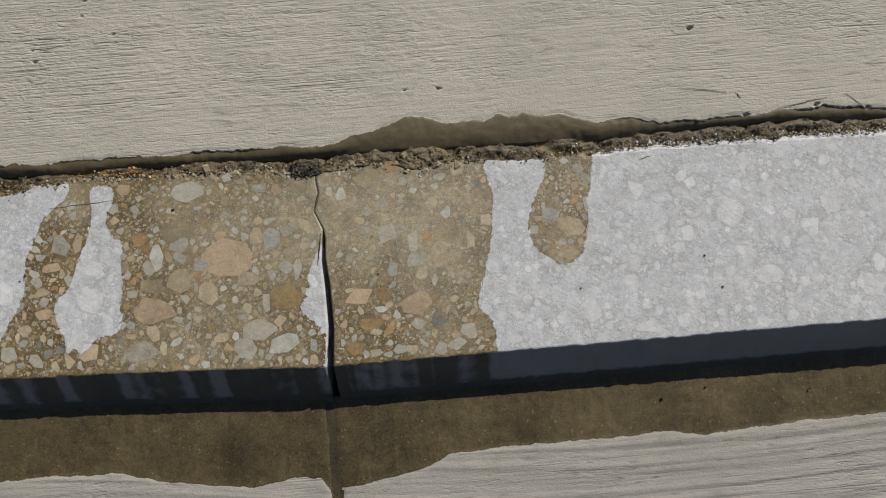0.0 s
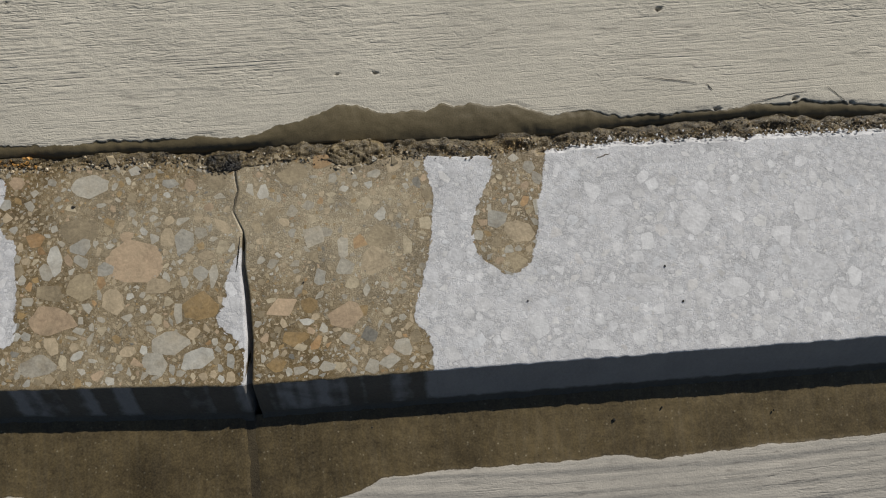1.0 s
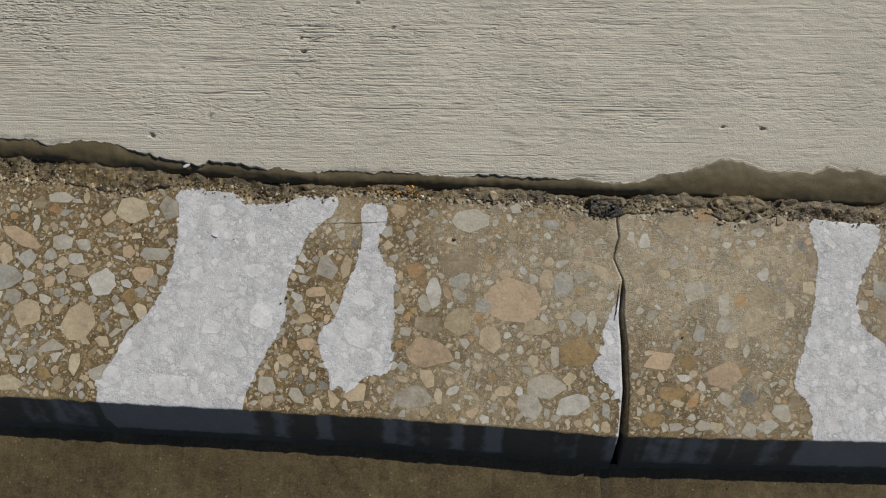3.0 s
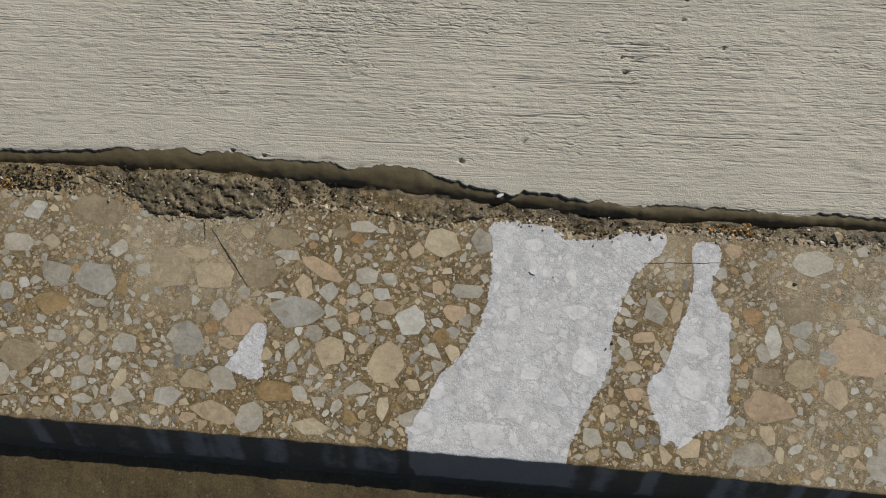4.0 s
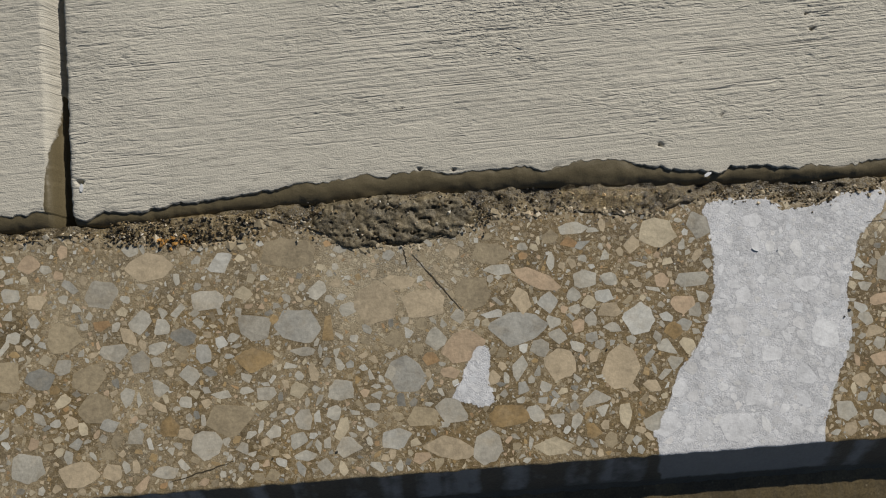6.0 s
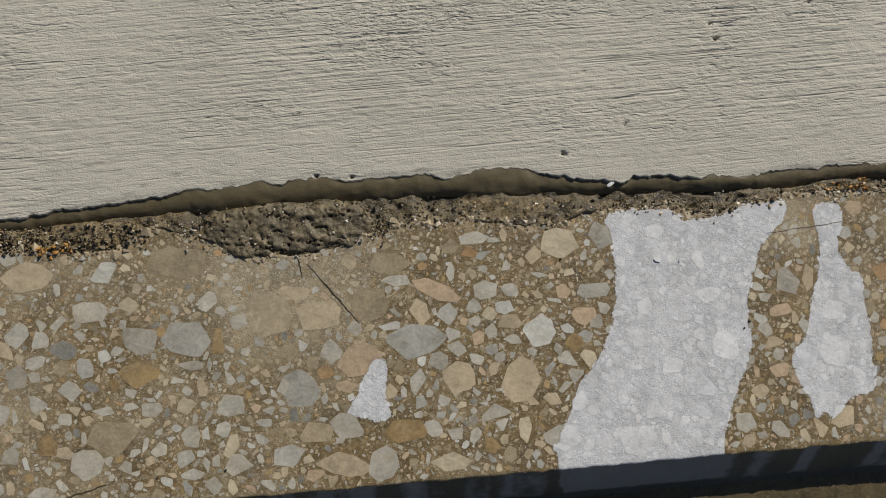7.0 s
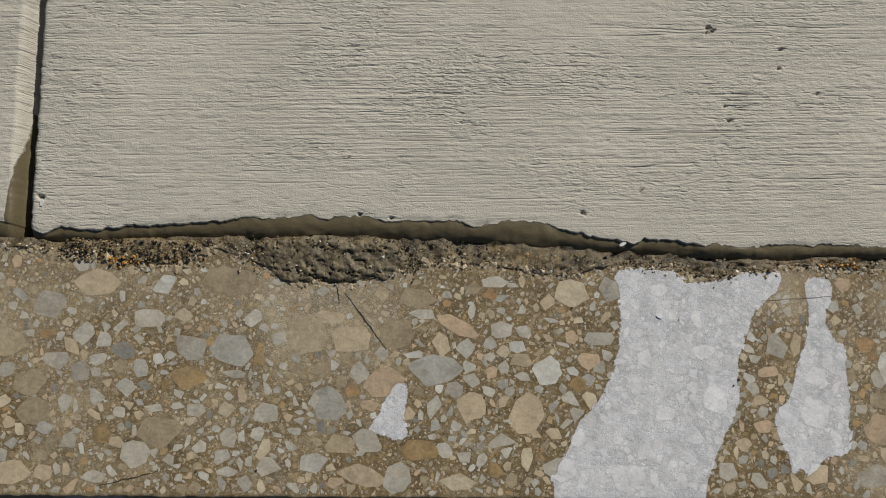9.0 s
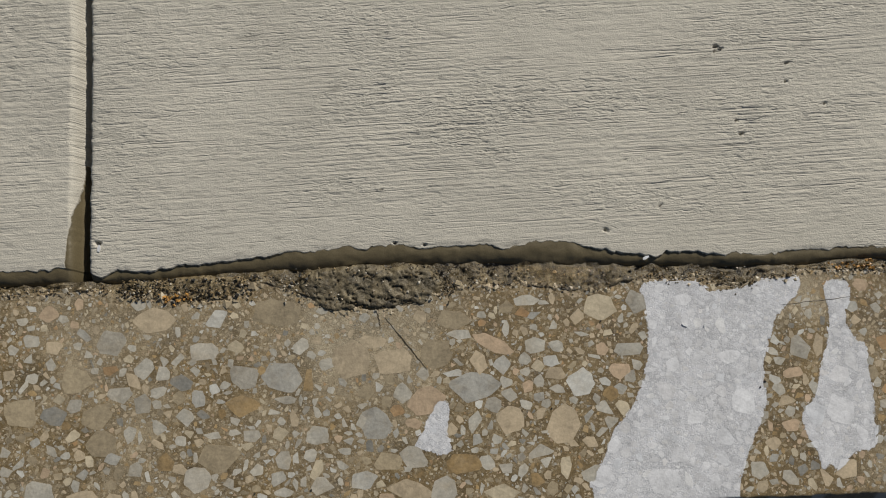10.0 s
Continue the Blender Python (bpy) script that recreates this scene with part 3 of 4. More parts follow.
# ---- the gap between slab and kerb: soil and grit ----
def gap_soil():
    cols = steps((-14.0, -2.2, 0.9), (-2.2, -0.86, 0.1), (-0.86, 0.52, 0.0014), (0.52, 1.2, 0.1), (1.2, 14.0, 0.8))
    a, b = kerb_back(cols), slab_foot(cols) + 0.002
    ys = np.array([a - 0.011 * (1 - t) for t in np.linspace(0, 0.95, 16)] + [a + (b - a) * t for t in np.linspace(0, 1, 16)])
    x = np.broadcast_to(cols, ys.shape)
    inside = np.clip((a - ys) / 0.011, 0, 1)
    deep = np.clip((ys - a) / 0.003, 0, 1)
    z = -0.0002 - 0.0024 * deep - 0.0028 * np.clip((ys - a) / (b - a), 0, 1) ** 1.5 - 0.0036 * inside ** 0.7 + ((0.0042 + 0.004 * deep) * fbm(x * 105, ys * 150, 120, 5) + 0.003 * fbm(x * 25, ys * 25, 121, 2)) * (1 - 0.7 * smooth(0.0, 0.4, inside))
    z = np.where((x > 0.125) & (inside > 0), np.minimum(z, -0.0035), z)
    z = np.where((x > 0.125) & (inside == 0), z - 0.0036 * (1 - np.clip((ys - a) / 0.009, 0, 1)), z)
    tagged(sheet("gap_soil", x, ys, z, -5.0, SOIL), "dark wet soil in the gap behind the kerb", "soil", kind="stuff")
    # the floor of the open joints: dirt, coloured near black to deepen their shade
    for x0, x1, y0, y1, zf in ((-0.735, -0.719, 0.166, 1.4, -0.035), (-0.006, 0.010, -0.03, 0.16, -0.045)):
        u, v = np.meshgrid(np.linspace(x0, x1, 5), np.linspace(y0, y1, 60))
        tagged(sheet("joint_soil", u, v, zf + 0.004 * fbm(u * 200, v * 200, 123, 2), -5.0, BLACK_DIRT_AND_SHADE), "dirt floor deep in the open joint, coloured black for its shade", "soil", kind="stuff")


def soil_clump(x0, x1, y0, y1, high, seed, label, material):
    """A crumbled heap of soil that fills a bay in the kerb's broken back edge."""
    cols = steps((x0, x1, 0.0008))
    ys = steps((y0, y1, 0.0008))
    x, y = np.meshgrid(cols, ys)
    u, v = (x - (x0 + x1) / 2) / (x1 - x0) * 2, (y - (y0 + y1) / 2) / (y1 - y0) * 2
    body = np.clip(1 - u * u * u * u - v * v + 0.9 * fbm(x * 70, y * 70, seed, 3), -0.6, 1)
    z = -0.009 + (0.009 + high) * smooth(-0.4, 0.6, body) + (0.0038 * fbm(x * 190, y * 230, seed + 2, 5) + 0.0007 * fbm(x * 700, y * 700, seed + 3, 2)) * smooth(-0.2, 0.5, body)
    crack = np.abs(fbm(x * 80, y * 150, seed + 5, 3))
    z = z - 0.003 * (1 - smooth(0.0, 0.018, crack))
    tagged(sheet("soil_clump", x, y, z, -5.0, material), label, "soil")


def grains(name, count, seed, material, size, label, where=None, spill=False, dry=-5.0):
    """Loose grit: many small angular grains in the gap, as one mesh."""
    rng = random.Random(seed)
    verts, faces = [], []
    while count:
        x = rng.uniform(*(where[:2] if where else (-0.85, 0.5)))
        if where and not spill:
            y = rng.uniform(where[2], where[3])
        else:
            a, b = float(kerb_back(np.array(x))), float(slab_foot(np.array(x)))
            y = a + rng.gauss(-0.001, 0.0022) if spill else a - 0.002 + (b - a + 0.003) * rng.betavariate(1.2, 2.6)
        r = size * rng.uniform(0.5, 1.0) * (1.6 if rng.random() < 0.08 else 1)
        z = rng.uniform(-0.0004, 0.0003) if spill else (0.0005 if where else -0.0006 - 0.0034 * max(0.0, (y - a) / (b - a)) ** 1.5) + rng.uniform(-0.003, 0.0015)
        k = len(verts)
        turn = Euler([rng.uniform(0, 6) for _ in range(3)]).to_matrix()
        for c in ((1, 0, 0), (-1, 0, 0), (0, 1, 0), (0, -1, 0), (0, 0, 1), (0, 0, -1)):
            q = turn @ (Vector(c) * r * rng.uniform(0.6, 1.25))
            verts.append((x + q.x, y + q.y, z + q.z * (0.4 if spill else 0.8)))
        faces += [(k + p, k + q, k + s) for p, q, s in ((0, 2, 4), (2, 1, 4), (1, 3, 4), (3, 0, 4), (2, 0, 5), (1, 2, 5), (3, 1, 5), (0, 3, 5))]
        count -= 1
    tagged(solid(name, verts, faces, dry, material), label, "grit", kind="stuff")


gap_soil()
soil_clump(-0.572, -0.462, 0.142, 0.178, 0.001, 140, "crumbled dark wet soil clump in the broken kerb edge", CLAY)
soil_clump(-0.690, -0.600, 0.153, 0.174, -0.001, 150, "small dark soil heap behind the kerb", SOIL)
soil_clump(-0.022, 0.006, 0.143, 0.162, 0.001, 160, "small soil plug at the end of the joint", SOIL)
soil_clump(0.060, 0.105, 0.143, 0.164, 0.0005, 170, "dark wet soil plug in the broken kerb edge", SOIL)
grains("gap_grit", 1900, 5, GRIT, 0.0013, "brown wet grit lying in the gap")
grains("pale_grit", 240, 6, PALE_GRIT, 0.0012, "pale sand grains lying in the gap")
grains("dark_grit", 700, 8, BLACK_DIRT_AND_SHADE, 0.0012, "black crumbs of wet dirt in the gap")
grains("gap_grit", 160, 15, GRIT, 0.0012, "brown crumbs on the soil clump", (-0.575, -0.455, 0.148, 0.177))
grains("dark_grit", 80, 16, BLACK_DIRT_AND_SHADE, 0.0013, "black crumbs on the soil clump", (-0.575, -0.40, 0.15, 0.176))
grains("pale_grit", 46, 17, PALE_GRIT, 0.0013, "pale grains on the soil clump", (-0.58, -0.45, 0.15, 0.176))
grains("dark_grit", 130, 18, BLACK_DIRT_AND_SHADE, 0.0013, "black crumbs behind the kerb", (-0.70, -0.60, 0.156, 0.172))
grains("gap_grit", 260, 19, GRIT, 0.0013, "brown crumbs behind the kerb", (-0.70, -0.60, 0.156, 0.172))
grains("edge_grit", 380, 25, SOIL, 0.0011, "brown dirt crumbs spilled on the kerb's back edge", (-0.85, 0.13), True)
grains("edge_grit", 500, 26, GRIT, 0.0009, "brown sand spilled on the kerb's back edge", (-0.85, 0.13), True)
grains("mortar_chips", 110, 27, STONE["tan"], 0.0019, "pale tan mortar chips along the kerb's broken back edge", (-0.85, 0.13), True)
grains("mortar_chips", 110, 28, STONE["dull"], 0.0030, "brown mortar chips along the kerb's broken back edge", (-0.85, 0.13), True)
grains("mortar_chips", 26, 29, STONE["light"], 0.0017, "pale grey stone chips in the gap", (-0.85, 0.13), True)
# white grains that stand in for sun glints along the back edge
grains("mortar_chips", 170, 30, STONE["white"], 0.0011, "white chips added for the bright glints on the kerb's back edge", (0.225, 0.5), True, 5.0)
grains("orange_grit", 26, 9, ORANGE_GRIT, 0.0022, "orange rusty crumbs in the gap", (-0.175, -0.14, 0.156, 0.163))
grains("orange_grit", 30, 10, ORANGE_GRIT, 0.0022, "orange rusty crumbs beside the kerb", (-0.672, -0.645, 0.152, 0.160))

# ---- water standing in the gap ----
WATER = bpy.data.materials.new("clear_water")
WATER.use_nodes = True
WATER.node_tree.nodes["Principled BSDF"].inputs["Base Color"].default_value = (0.86, 0.82, 0.72, 1)
WATER.node_tree.nodes["Principled BSDF"].inputs["Roughness"].default_value = 0.04
WATER.node_tree.nodes["Principled BSDF"].inputs["IOR"].default_value = 1.33
WATER.node_tree.nodes["Principled BSDF"].inputs["Transmission Weight"].default_value = 1.0


def puddle(x0, x1, seed, label):
    """A thin film of running water over the soil, its skin rippled."""
    cols = steps((x0, x1, 0.0008))
    a, b = kerb_back(cols) + 0.0005, slab_foot(cols) - 0.0005
    t = np.linspace(0, 1, 14)[:, None]
    x, y = np.broadcast_to(cols, (14, len(cols))), a + (b - a) * t
    body = np.sin(math.pi * t) ** 0.5 * np.sin(math.pi * (x - x0) / (x1 - x0)) ** 0.4
    z = -0.0065 + 0.0068 * body + 0.0012 * fbm(x * 260, y * 260, seed, 2)
    ob = tagged(sheet("puddle", x, y, z, -5.0, WATER), label, "water", "water in the gap")
    ob.visible_shadow = False


puddle(-0.408, -0.345, 300, "clear running water glinting in the gap")
puddle(0.170, 0.212, 310, "clear water trickling over the kerb's edge")

# ---- the stones that the saw cut through ----
PLACED = []
RNG = random.Random(21)
FINE = 0.0004
TAKEN = np.zeros((int(1.5 / FINE), int(0.2 / FINE)), bool)
COLUMNS = np.arange(TAKEN.shape[0]) * FINE - 0.9
LIMIT = kerb_back(COLUMNS)
for row in range(TAKEN.shape[1]):
    at_y = (row - 20) * FINE
    TAKEN[:, row] = (at_y > LIMIT + np.where(COLUMNS > 0.2, -0.006, 0.0004)) | (at_y < 0.0006) | ((COLUMNS > joint_left(at_y) - 0.0006) & (COLUMNS < joint_right(at_y) + 0.0006))


def put(x, y, a, b, turn, kind):
    reach = max(a, b)
    i0, i1 = int((x - reach + 0.9) / FINE), int((x + reach + 0.9) / FINE) + 2
    j0, j1 = max(0, int((y - reach) / FINE) + 20), int((y + reach) / FINE) + 22
    gx, gy = np.meshgrid(np.arange(i0, i1) * FINE - 0.9 - x, (np.arange(j0, j1) - 20) * FINE - y, indexing="ij")
    c, s = math.cos(turn), math.sin(turn)
    hit = ((gx * c + gy * s) / (a + 0.0001)) ** 2 + ((gy * c - gx * s) / (b + 0.0001)) ** 2 < 1
    part_ = TAKEN[i0:i1, j0:j1]
    part_ |= hit[:part_.shape[0], :part_.shape[1]]
    PLACED.append((x, y, a, b, turn, kind))


def stone(x, y, w, h, turn, kind):
    """A stone by its middle, length and breadth in millimetres and its turn in degrees."""
    if -5 < x + w / 2 and x - w / 2 < 9:
        return
    put(x / 1000, y / 1000, w / 2000, h / 2000, radians(turn), kind)


stone(-675, 141, 28, 17, -4, "tan")
stone(-569, 119, 11, 14, -5, "light")
stone(-611, 99, 22, 16, -20, "grey")
stone(-583, 97, 26, 21, -4, "blue")
stone(-533, 108, 25, 25, -5, "tan")
stone(-503, 106, 30, 18, -4, "tan")
stone(-517, 121, 19, 8, -3, "tan")
stone(-655, 96, 15, 10, -4, "dark")
stone(-459, 96, 14, 7, -4, "white")
stone(-445, 86, 35, 20, 7, "blue")
stone(-496, 83, 13, 13, -4, "light")
stone(-480, 76, 27, 19, 6, "peach")
stone(-501, 70, 11, 9, -5, "orange")
stone(-517, 62, 22, 22, -5, "blue")
stone(-489, 37, 20, 15, -6, "grey")
stone(-419, 61, 20, 19, -6, "tan")
stone(-381, 56, 22, 26, -3, "tan")
stone(-398, 38, 20, 10, 17, "grey")
stone(-367, 86, 19, 22, -13, "white")
stone(-338, 94, 16, 12, 6, "peach")
stone(-330, 109, 22, 11, -3, "light")
stone(-349, 141, 22, 20, -5, "cream")
stone(-404, 147, 19, 8, 7, "light")
stone(-407, 138, 12, 8, 5, "orange")
stone(-399, 113, 17, 12, -3, "light")
stone(-387, 102, 11, 9, -5, "white")
stone(-385, 93, 15, 11, -4, "tan")
stone(-441, 104, 12, 17, 15, "tan")
stone(-429, 116, 29, 10, -24, "peach")
stone(-469, 13, 16, 21, -24, "grey")
stone(-429, 10, 23, 11, -2, "cream")
stone(-493, 14, 31, 13, -12, "tan")
stone(-455, 31, 26, 14, -4, "ochre")
stone(-438, 31, 12, 10, -5, "light")
stone(-558, 55, 16, 14, 16, "light")
stone(-644, 27, 19, 17, -3, "grey")
stone(-628, 42, 29, 21, -4, "dull")
stone(-756, 21, 20, 20, -6, "light")
stone(-726, 15, 26, 16, -4, "tan")
stone(-746, 76, 18, 13, -3, "dark")
stone(-769, 77, 27, 21, -2, "dull")
stone(-716, 74, 22, 17, -5, "dull")
stone(-731, 100, 23, 18, -2, "dull")
stone(-699, 89, 17, 11, -3, "grey")
stone(-682, 108, 13, 15, -4, "light")
stone(-692, 61, 9, 14, -20, "light")
stone(-742, 87, 9, 7, -6, "cream")
stone(-616, 120, 11, 10, 0, "cream")
stone(-612, 78, 22, 15, -5, "ochre")
stone(-713, 54, 22, 18, -5, "dull")
stone(-640, 118, 22, 13, -3, "grey")
stone(-586, 144, 37, 21, -3, "dull")
stone(-608, 49, 9, 7, -6, "cream")
stone(-585, 57, 11, 10, 0, "cream")
stone(-653, 71, 12, 11, -5, "light")
stone(-751, 149, 14, 12, -4, "peach")
stone(-458, 135, 21, 15, -3, "dull")
stone(-322, 144, 15, 18, -4, "grey")
stone(-351, 67, 15, 9, -34, "light")
stone(-346, 57, 10, 9, 0, "light")
stone(-780, 52, 10, 9, 24, "light")
stone(-779, 38, 9, 8, 0, "grey")
stone(-787, 37, 7, 8, -8, "light")
stone(-763, 129, 13, 10, 0, "light")
stone(-768, 98, 7, 12, -8, "light")
stone(-762, 103, 9, 7, -6, "light")
stone(-779, 106, 10, 9, -6, "tan")
stone(-785, 99, 7, 7, -8, "light")
stone(-770, 144, 8, 5, 0, "light")
stone(-764, 139, 7, 6, 0, "light")
stone(-730, 125, 6, 6, 0, "light")
stone(-706, 127, 23, 19, -5, "grey")
stone(-691, 122, 8, 5, -7, "light")
stone(-669, 102, 11, 10, -45, "light")
stone(-690, 98, 14, 8, -54, "tan")
stone(-672, 90, 11, 8, 15, "light")
stone(-672, 65, 10, 10, 30, "light")
stone(-656, 55, 8, 8, 0, "light")
stone(-633, 58, 15, 5, -4, "light")
stone(-706, 107, 11, 8, -5, "orange")
stone(-732, 61, 11, 7, 25, "cream")
stone(-704, 44, 11, 9, -5, "blue")
stone(-667, 40, 12, 13, -5, "ochre")
stone(-730, 26, 5, 9, 0, "light")
stone(-683, 81, 13, 14, -4, "grey")
stone(-673, 81, 7, 8, 0, "grey")
stone(-645, 144, 6, 8, -9, "light")
stone(-670, 12, 18, 8, -3, "grey")
stone(-604, 152, 5, 4, 0, "white")
stone(-553, 145, 9, 5, 0, "light")
stone(-566, 134, 6, 4, -9, "cream")
stone(-617, 143, 6, 5, -9, "cream")
stone(-624, 93, 7, 6, 0, "light")
stone(-570, 80, 3, 7, 0, "light")
stone(-560, 79, 4, 8, -14, "light")
stone(-580, 81, 16, 5, -4, "grey")
stone(-565, 94, 9, 18, 0, "ochre")
stone(-575, 68, 7, 13, -8, "tan")
stone(-590, 72, 9, 5, -6, "light")
stone(-618, 59, 9, 5, -6, "light")
stone(-606, 56, 14, 9, -4, "grey")
stone(-544, 52, 7, 6, -8, "peach")
stone(-573, 40, 6, 10, -10, "white")
stone(-583, 38, 11, 13, -5, "grey")
stone(-564, 41, 11, 8, 25, "light")
stone(-559, 31, 8, 15, -25, "cream")
stone(-610, 36, 4, 8, -14, "light")
stone(-602, 32, 9, 10, -6, "light")
stone(-595, 38, 5, 3, 0, "white")
stone(-539, 43, 9, 5, -6, "light")
stone(-578, 28, 5, 5, -11, "white")
stone(-583, 16, 12, 7, -5, "light")
stone(-575, 21, 4, 9, 0, "light")
stone(-527, 23, 19, 13, -3, "blue")
stone(-514, 19, 8, 5, 0, "cream")
stone(-556, 19, 16, 12, -4, "grey")
stone(-622, 23, 8, 8, 0, "grey")
stone(-543, 22, 4, 6, 0, "light")
stone(-523, 84, 11, 11, -5, "dull")
stone(-527, 64, 7, 11, -20, "light")
stone(-551, 106, 11, 8, 0, "light")
stone(-471, 110, 23, 20, -5, "dull")
stone(-481, 96, 10, 9, -6, "grey")
stone(-509, 34, 20, 14, -3, "dull")
stone(-511, 9, 11, 8, -5, "peach")
stone(-453, 124, 19, 7, -6, "light")
stone(-398, 136, 14, 5, 20, "blue")
stone(-391, 145, 9, 4, -6, "light")
stone(-366, 134, 10, 11, -46, "tan")
stone(-351, 126, 5, 5, -11, "peach")
stone(-364, 121, 10, 4, -6, "light")
stone(-419, 127, 5, 11, -11, "light")
stone(-420, 132, 5, 3, -11, "white")
stone(-406, 125, 6, 7, 0, "tan")
stone(-383, 113, 10, 8, -26, "light")
stone(-350, 110, 10, 9, -36, "peach")
stone(-397, 99, 9, 8, 0, "cream")
stone(-431, 103, 4, 5, 0, "light")
stone(-423, 101, 12, 13, -5, "blue")
stone(-397, 88, 8, 9, 0, "grey")
stone(-406, 84, 9, 11, -50, "peach")
stone(-419, 79, 11, 10, 0, "grey")
stone(-398, 77, 8, 8, 0, "blue")
stone(-345, 77, 11, 10, -5, "ochre")
stone(-338, 80, 9, 7, 0, "blue")
stone(-330, 89, 11, 9, -5, "grey")
stone(-325, 97, 9, 7, -46, "light")
stone(-356, 74, 6, 10, 0, "grey")
stone(-431, 72, 11, 11, 0, "grey")
stone(-445, 61, 8, 16, -22, "light")
stone(-434, 57, 5, 8, 0, "light")
stone(-430, 48, 8, 8, 0, "light")
stone(-395, 30, 9, 8, 20, "light")
stone(-402, 47, 3, 5, 0, "light")
stone(-463, 56, 11, 9, 0, "tan")
stone(-445, 47, 10, 9, -6, "blue")
stone(-412, 40, 5, 4, 0, "light")
stone(-403, 18, 12, 9, -5, "ochre")
stone(-381, 26, 9, 18, -6, "cream")
stone(-424, 27, 11, 7, -5, "grey")
stone(-71, 85, 35, 28, 2, "peach")
stone(-101, 139, 26, 16, 2, "light")
stone(-126, 89, 10, 20, 0, "white")
stone(-38, 98, 14, 18, -5, "blue")
stone(-49, 101, 9, 15, 6, "tan")
stone(-128, 46, 33, 20, -6, "peach")
stone(-86, 58, 15, 18, 4, "tan")
stone(-108, 69, 19, 18, 3, "dull")
stone(-56, 68, 17, 11, 13, "tan")
stone(-27, 53, 24, 19, 2, "ochre")
stone(-42, 49, 7, 15, 0, "grey")
stone(-31, 18, 21, 15, 23, "white")
stone(-111, 22, 9, 5, 26, "white")
stone(-49, 57, 7, 7, 0, "cream")
stone(-137, 16, 24, 15, 2, "grey")
stone(-107, 109, 27, 18, 2, "dull")
stone(-49, 29, 26, 14, 2, "grey")
stone(-18, 74, 6, 17, -10, "light")
stone(-27, 76, 10, 11, 0, "blue")
stone(-177, 17, 18, 15, 0, "tan")
stone(-203, 102, 15, 19, 4, "grey")
stone(-217, 66, 13, 7, 4, "tan")
stone(-215, 49, 14, 10, 4, "peach")
stone(-229, 37, 11, 9, 5, "tan")
stone(-241, 19, 14, 12, 0, "light")
stone(27, 50, 21, 13, 18, "peach")
stone(70, 42, 24, 17, 12, "peach")
stone(14, 35, 21, 13, 0, "grey")
stone(93, 78, 20, 19, 3, "tan")
stone(115, 87, 7, 14, 0, "cream")
stone(71, 75, 14, 13, 4, "light")
stone(71, 87, 10, 14, 0, "light")
stone(76, 63, 10, 8, 6, "cream")
stone(52, 97, 15, 15, 4, "grey")
stone(129, 101, 10, 9, 0, "cream")
stone(99, 8, 14, 10, 4, "light")
stone(86, 6, 11, 9, 0, "light")
stone(39, 22, 9, 5, 0, "cream")
stone(64, 7, 9, 8, 0, "cream")
stone(71, 26, 11, 8, 0, "grey")
stone(22, 11, 15, 10, 0, "ochre")
stone(14, 142, 27, 14, 2, "grey")
stone(59, 149, 15, 9, 4, "orange")
stone(-32, 137, 8, 10, 7, "peach")
stone(193, 90, 23, 15, 2, "tan")
stone(190, 70, 14, 12, 4, "dull")
stone(-131, 81, 11, 13, 5, "grey")
stone(-128, 66, 19, 13, 0, "dull")
stone(-144, 60, 9, 7, 0, "grey")
stone(-143, 71, 5, 6, 0, "orange")
stone(-134, 96, 7, 6, 0, "orange")
stone(-108, 97, 15, 11, 4, "blue")
stone(-92, 81, 12, 9, 5, "blue")
stone(-114, 52, 6, 4, 0, "cream")
stone(-94, 39, 6, 7, -11, "cream")
stone(-110, 39, 9, 6, 6, "light")
stone(-57, 46, 8, 8, 0, "cream")
stone(-50, 74, 5, 9, 20, "light")
stone(-38, 70, 5, 9, 11, "light")
stone(-40, 84, 5, 4, 11, "white")
stone(-22, 88, 15, 6, 4, "tan")
stone(-33, 35, 11, 8, 5, "tan")
stone(-84, 19, 5, 6, 0, "cream")
stone(-77, 24, 12, 7, 5, "tan")
stone(-46, 139, 12, 6, 0, "blue")
stone(-13, 140, 15, 15, 4, "dull")
stone(-12, 129, 9, 5, 0, "light")
stone(-21, 148, 14, 6, 0, "grey")
stone(60, 99, 10, 8, 6, "light")
stone(67, 137, 7, 6, 8, "light")
stone(96, 138, 9, 6, 0, "light")
stone(74, 129, 6, 4, 0, "white")
stone(39, 141, 20, 14, 3, "dull")
stone(109, 144, 12, 11, 5, "tan")
stone(98, 92, 19, 19, 0, "dull")
stone(20, 55, 7, 4, 8, "cream")
stone(46, 50, 11, 10, 0, "ochre")
stone(35, 29, 19, 11, 3, "ochre")
stone(56, 8, 11, 8, 5, "light")
stone(47, 5, 7, 5, 0, "light")
stone(99, 42, 7, 6, 8, "cream")
stone(82, 44, 9, 7, 0, "ochre")
stone(86, 28, 11, 11, 0, "dark")
stone(108, 17, 12, 11, 0, "light")
stone(98, 15, 7, 6, 8, "peach")
stone(55, 34, 6, 8, 30, "light")
stone(9, 71, 8, 3, 7, "light")
stone(263, 108, 20, 11, -3, "grey")
stone(396, 94, 18, 18, -3, "light")
stone(201, 24, 15, 17, -4, "white")
stone(415, 27, 24, 19, -5, "light")
stone(339, 41, 23, 13, -2, "light")
stone(351, 8, 11, 9, -5, "white")
stone(270, 11, 11, 12, -5, "white")
stone(245, 9, 23, 11, 8, "light")
stone(399, 51, 27, 19, -4, "grey")
stone(234, 43, 14, 15, -4, "light")
stone(376, 75, 16, 14, -4, "light")
stone(274, 52, 11, 8, -5, "tan")
stone(317, 90, 23, 19, -2, "light")
stone(290, 22, 12, 8, 0, "light")
stone(-248, 67, 18, 21, 3, "white")
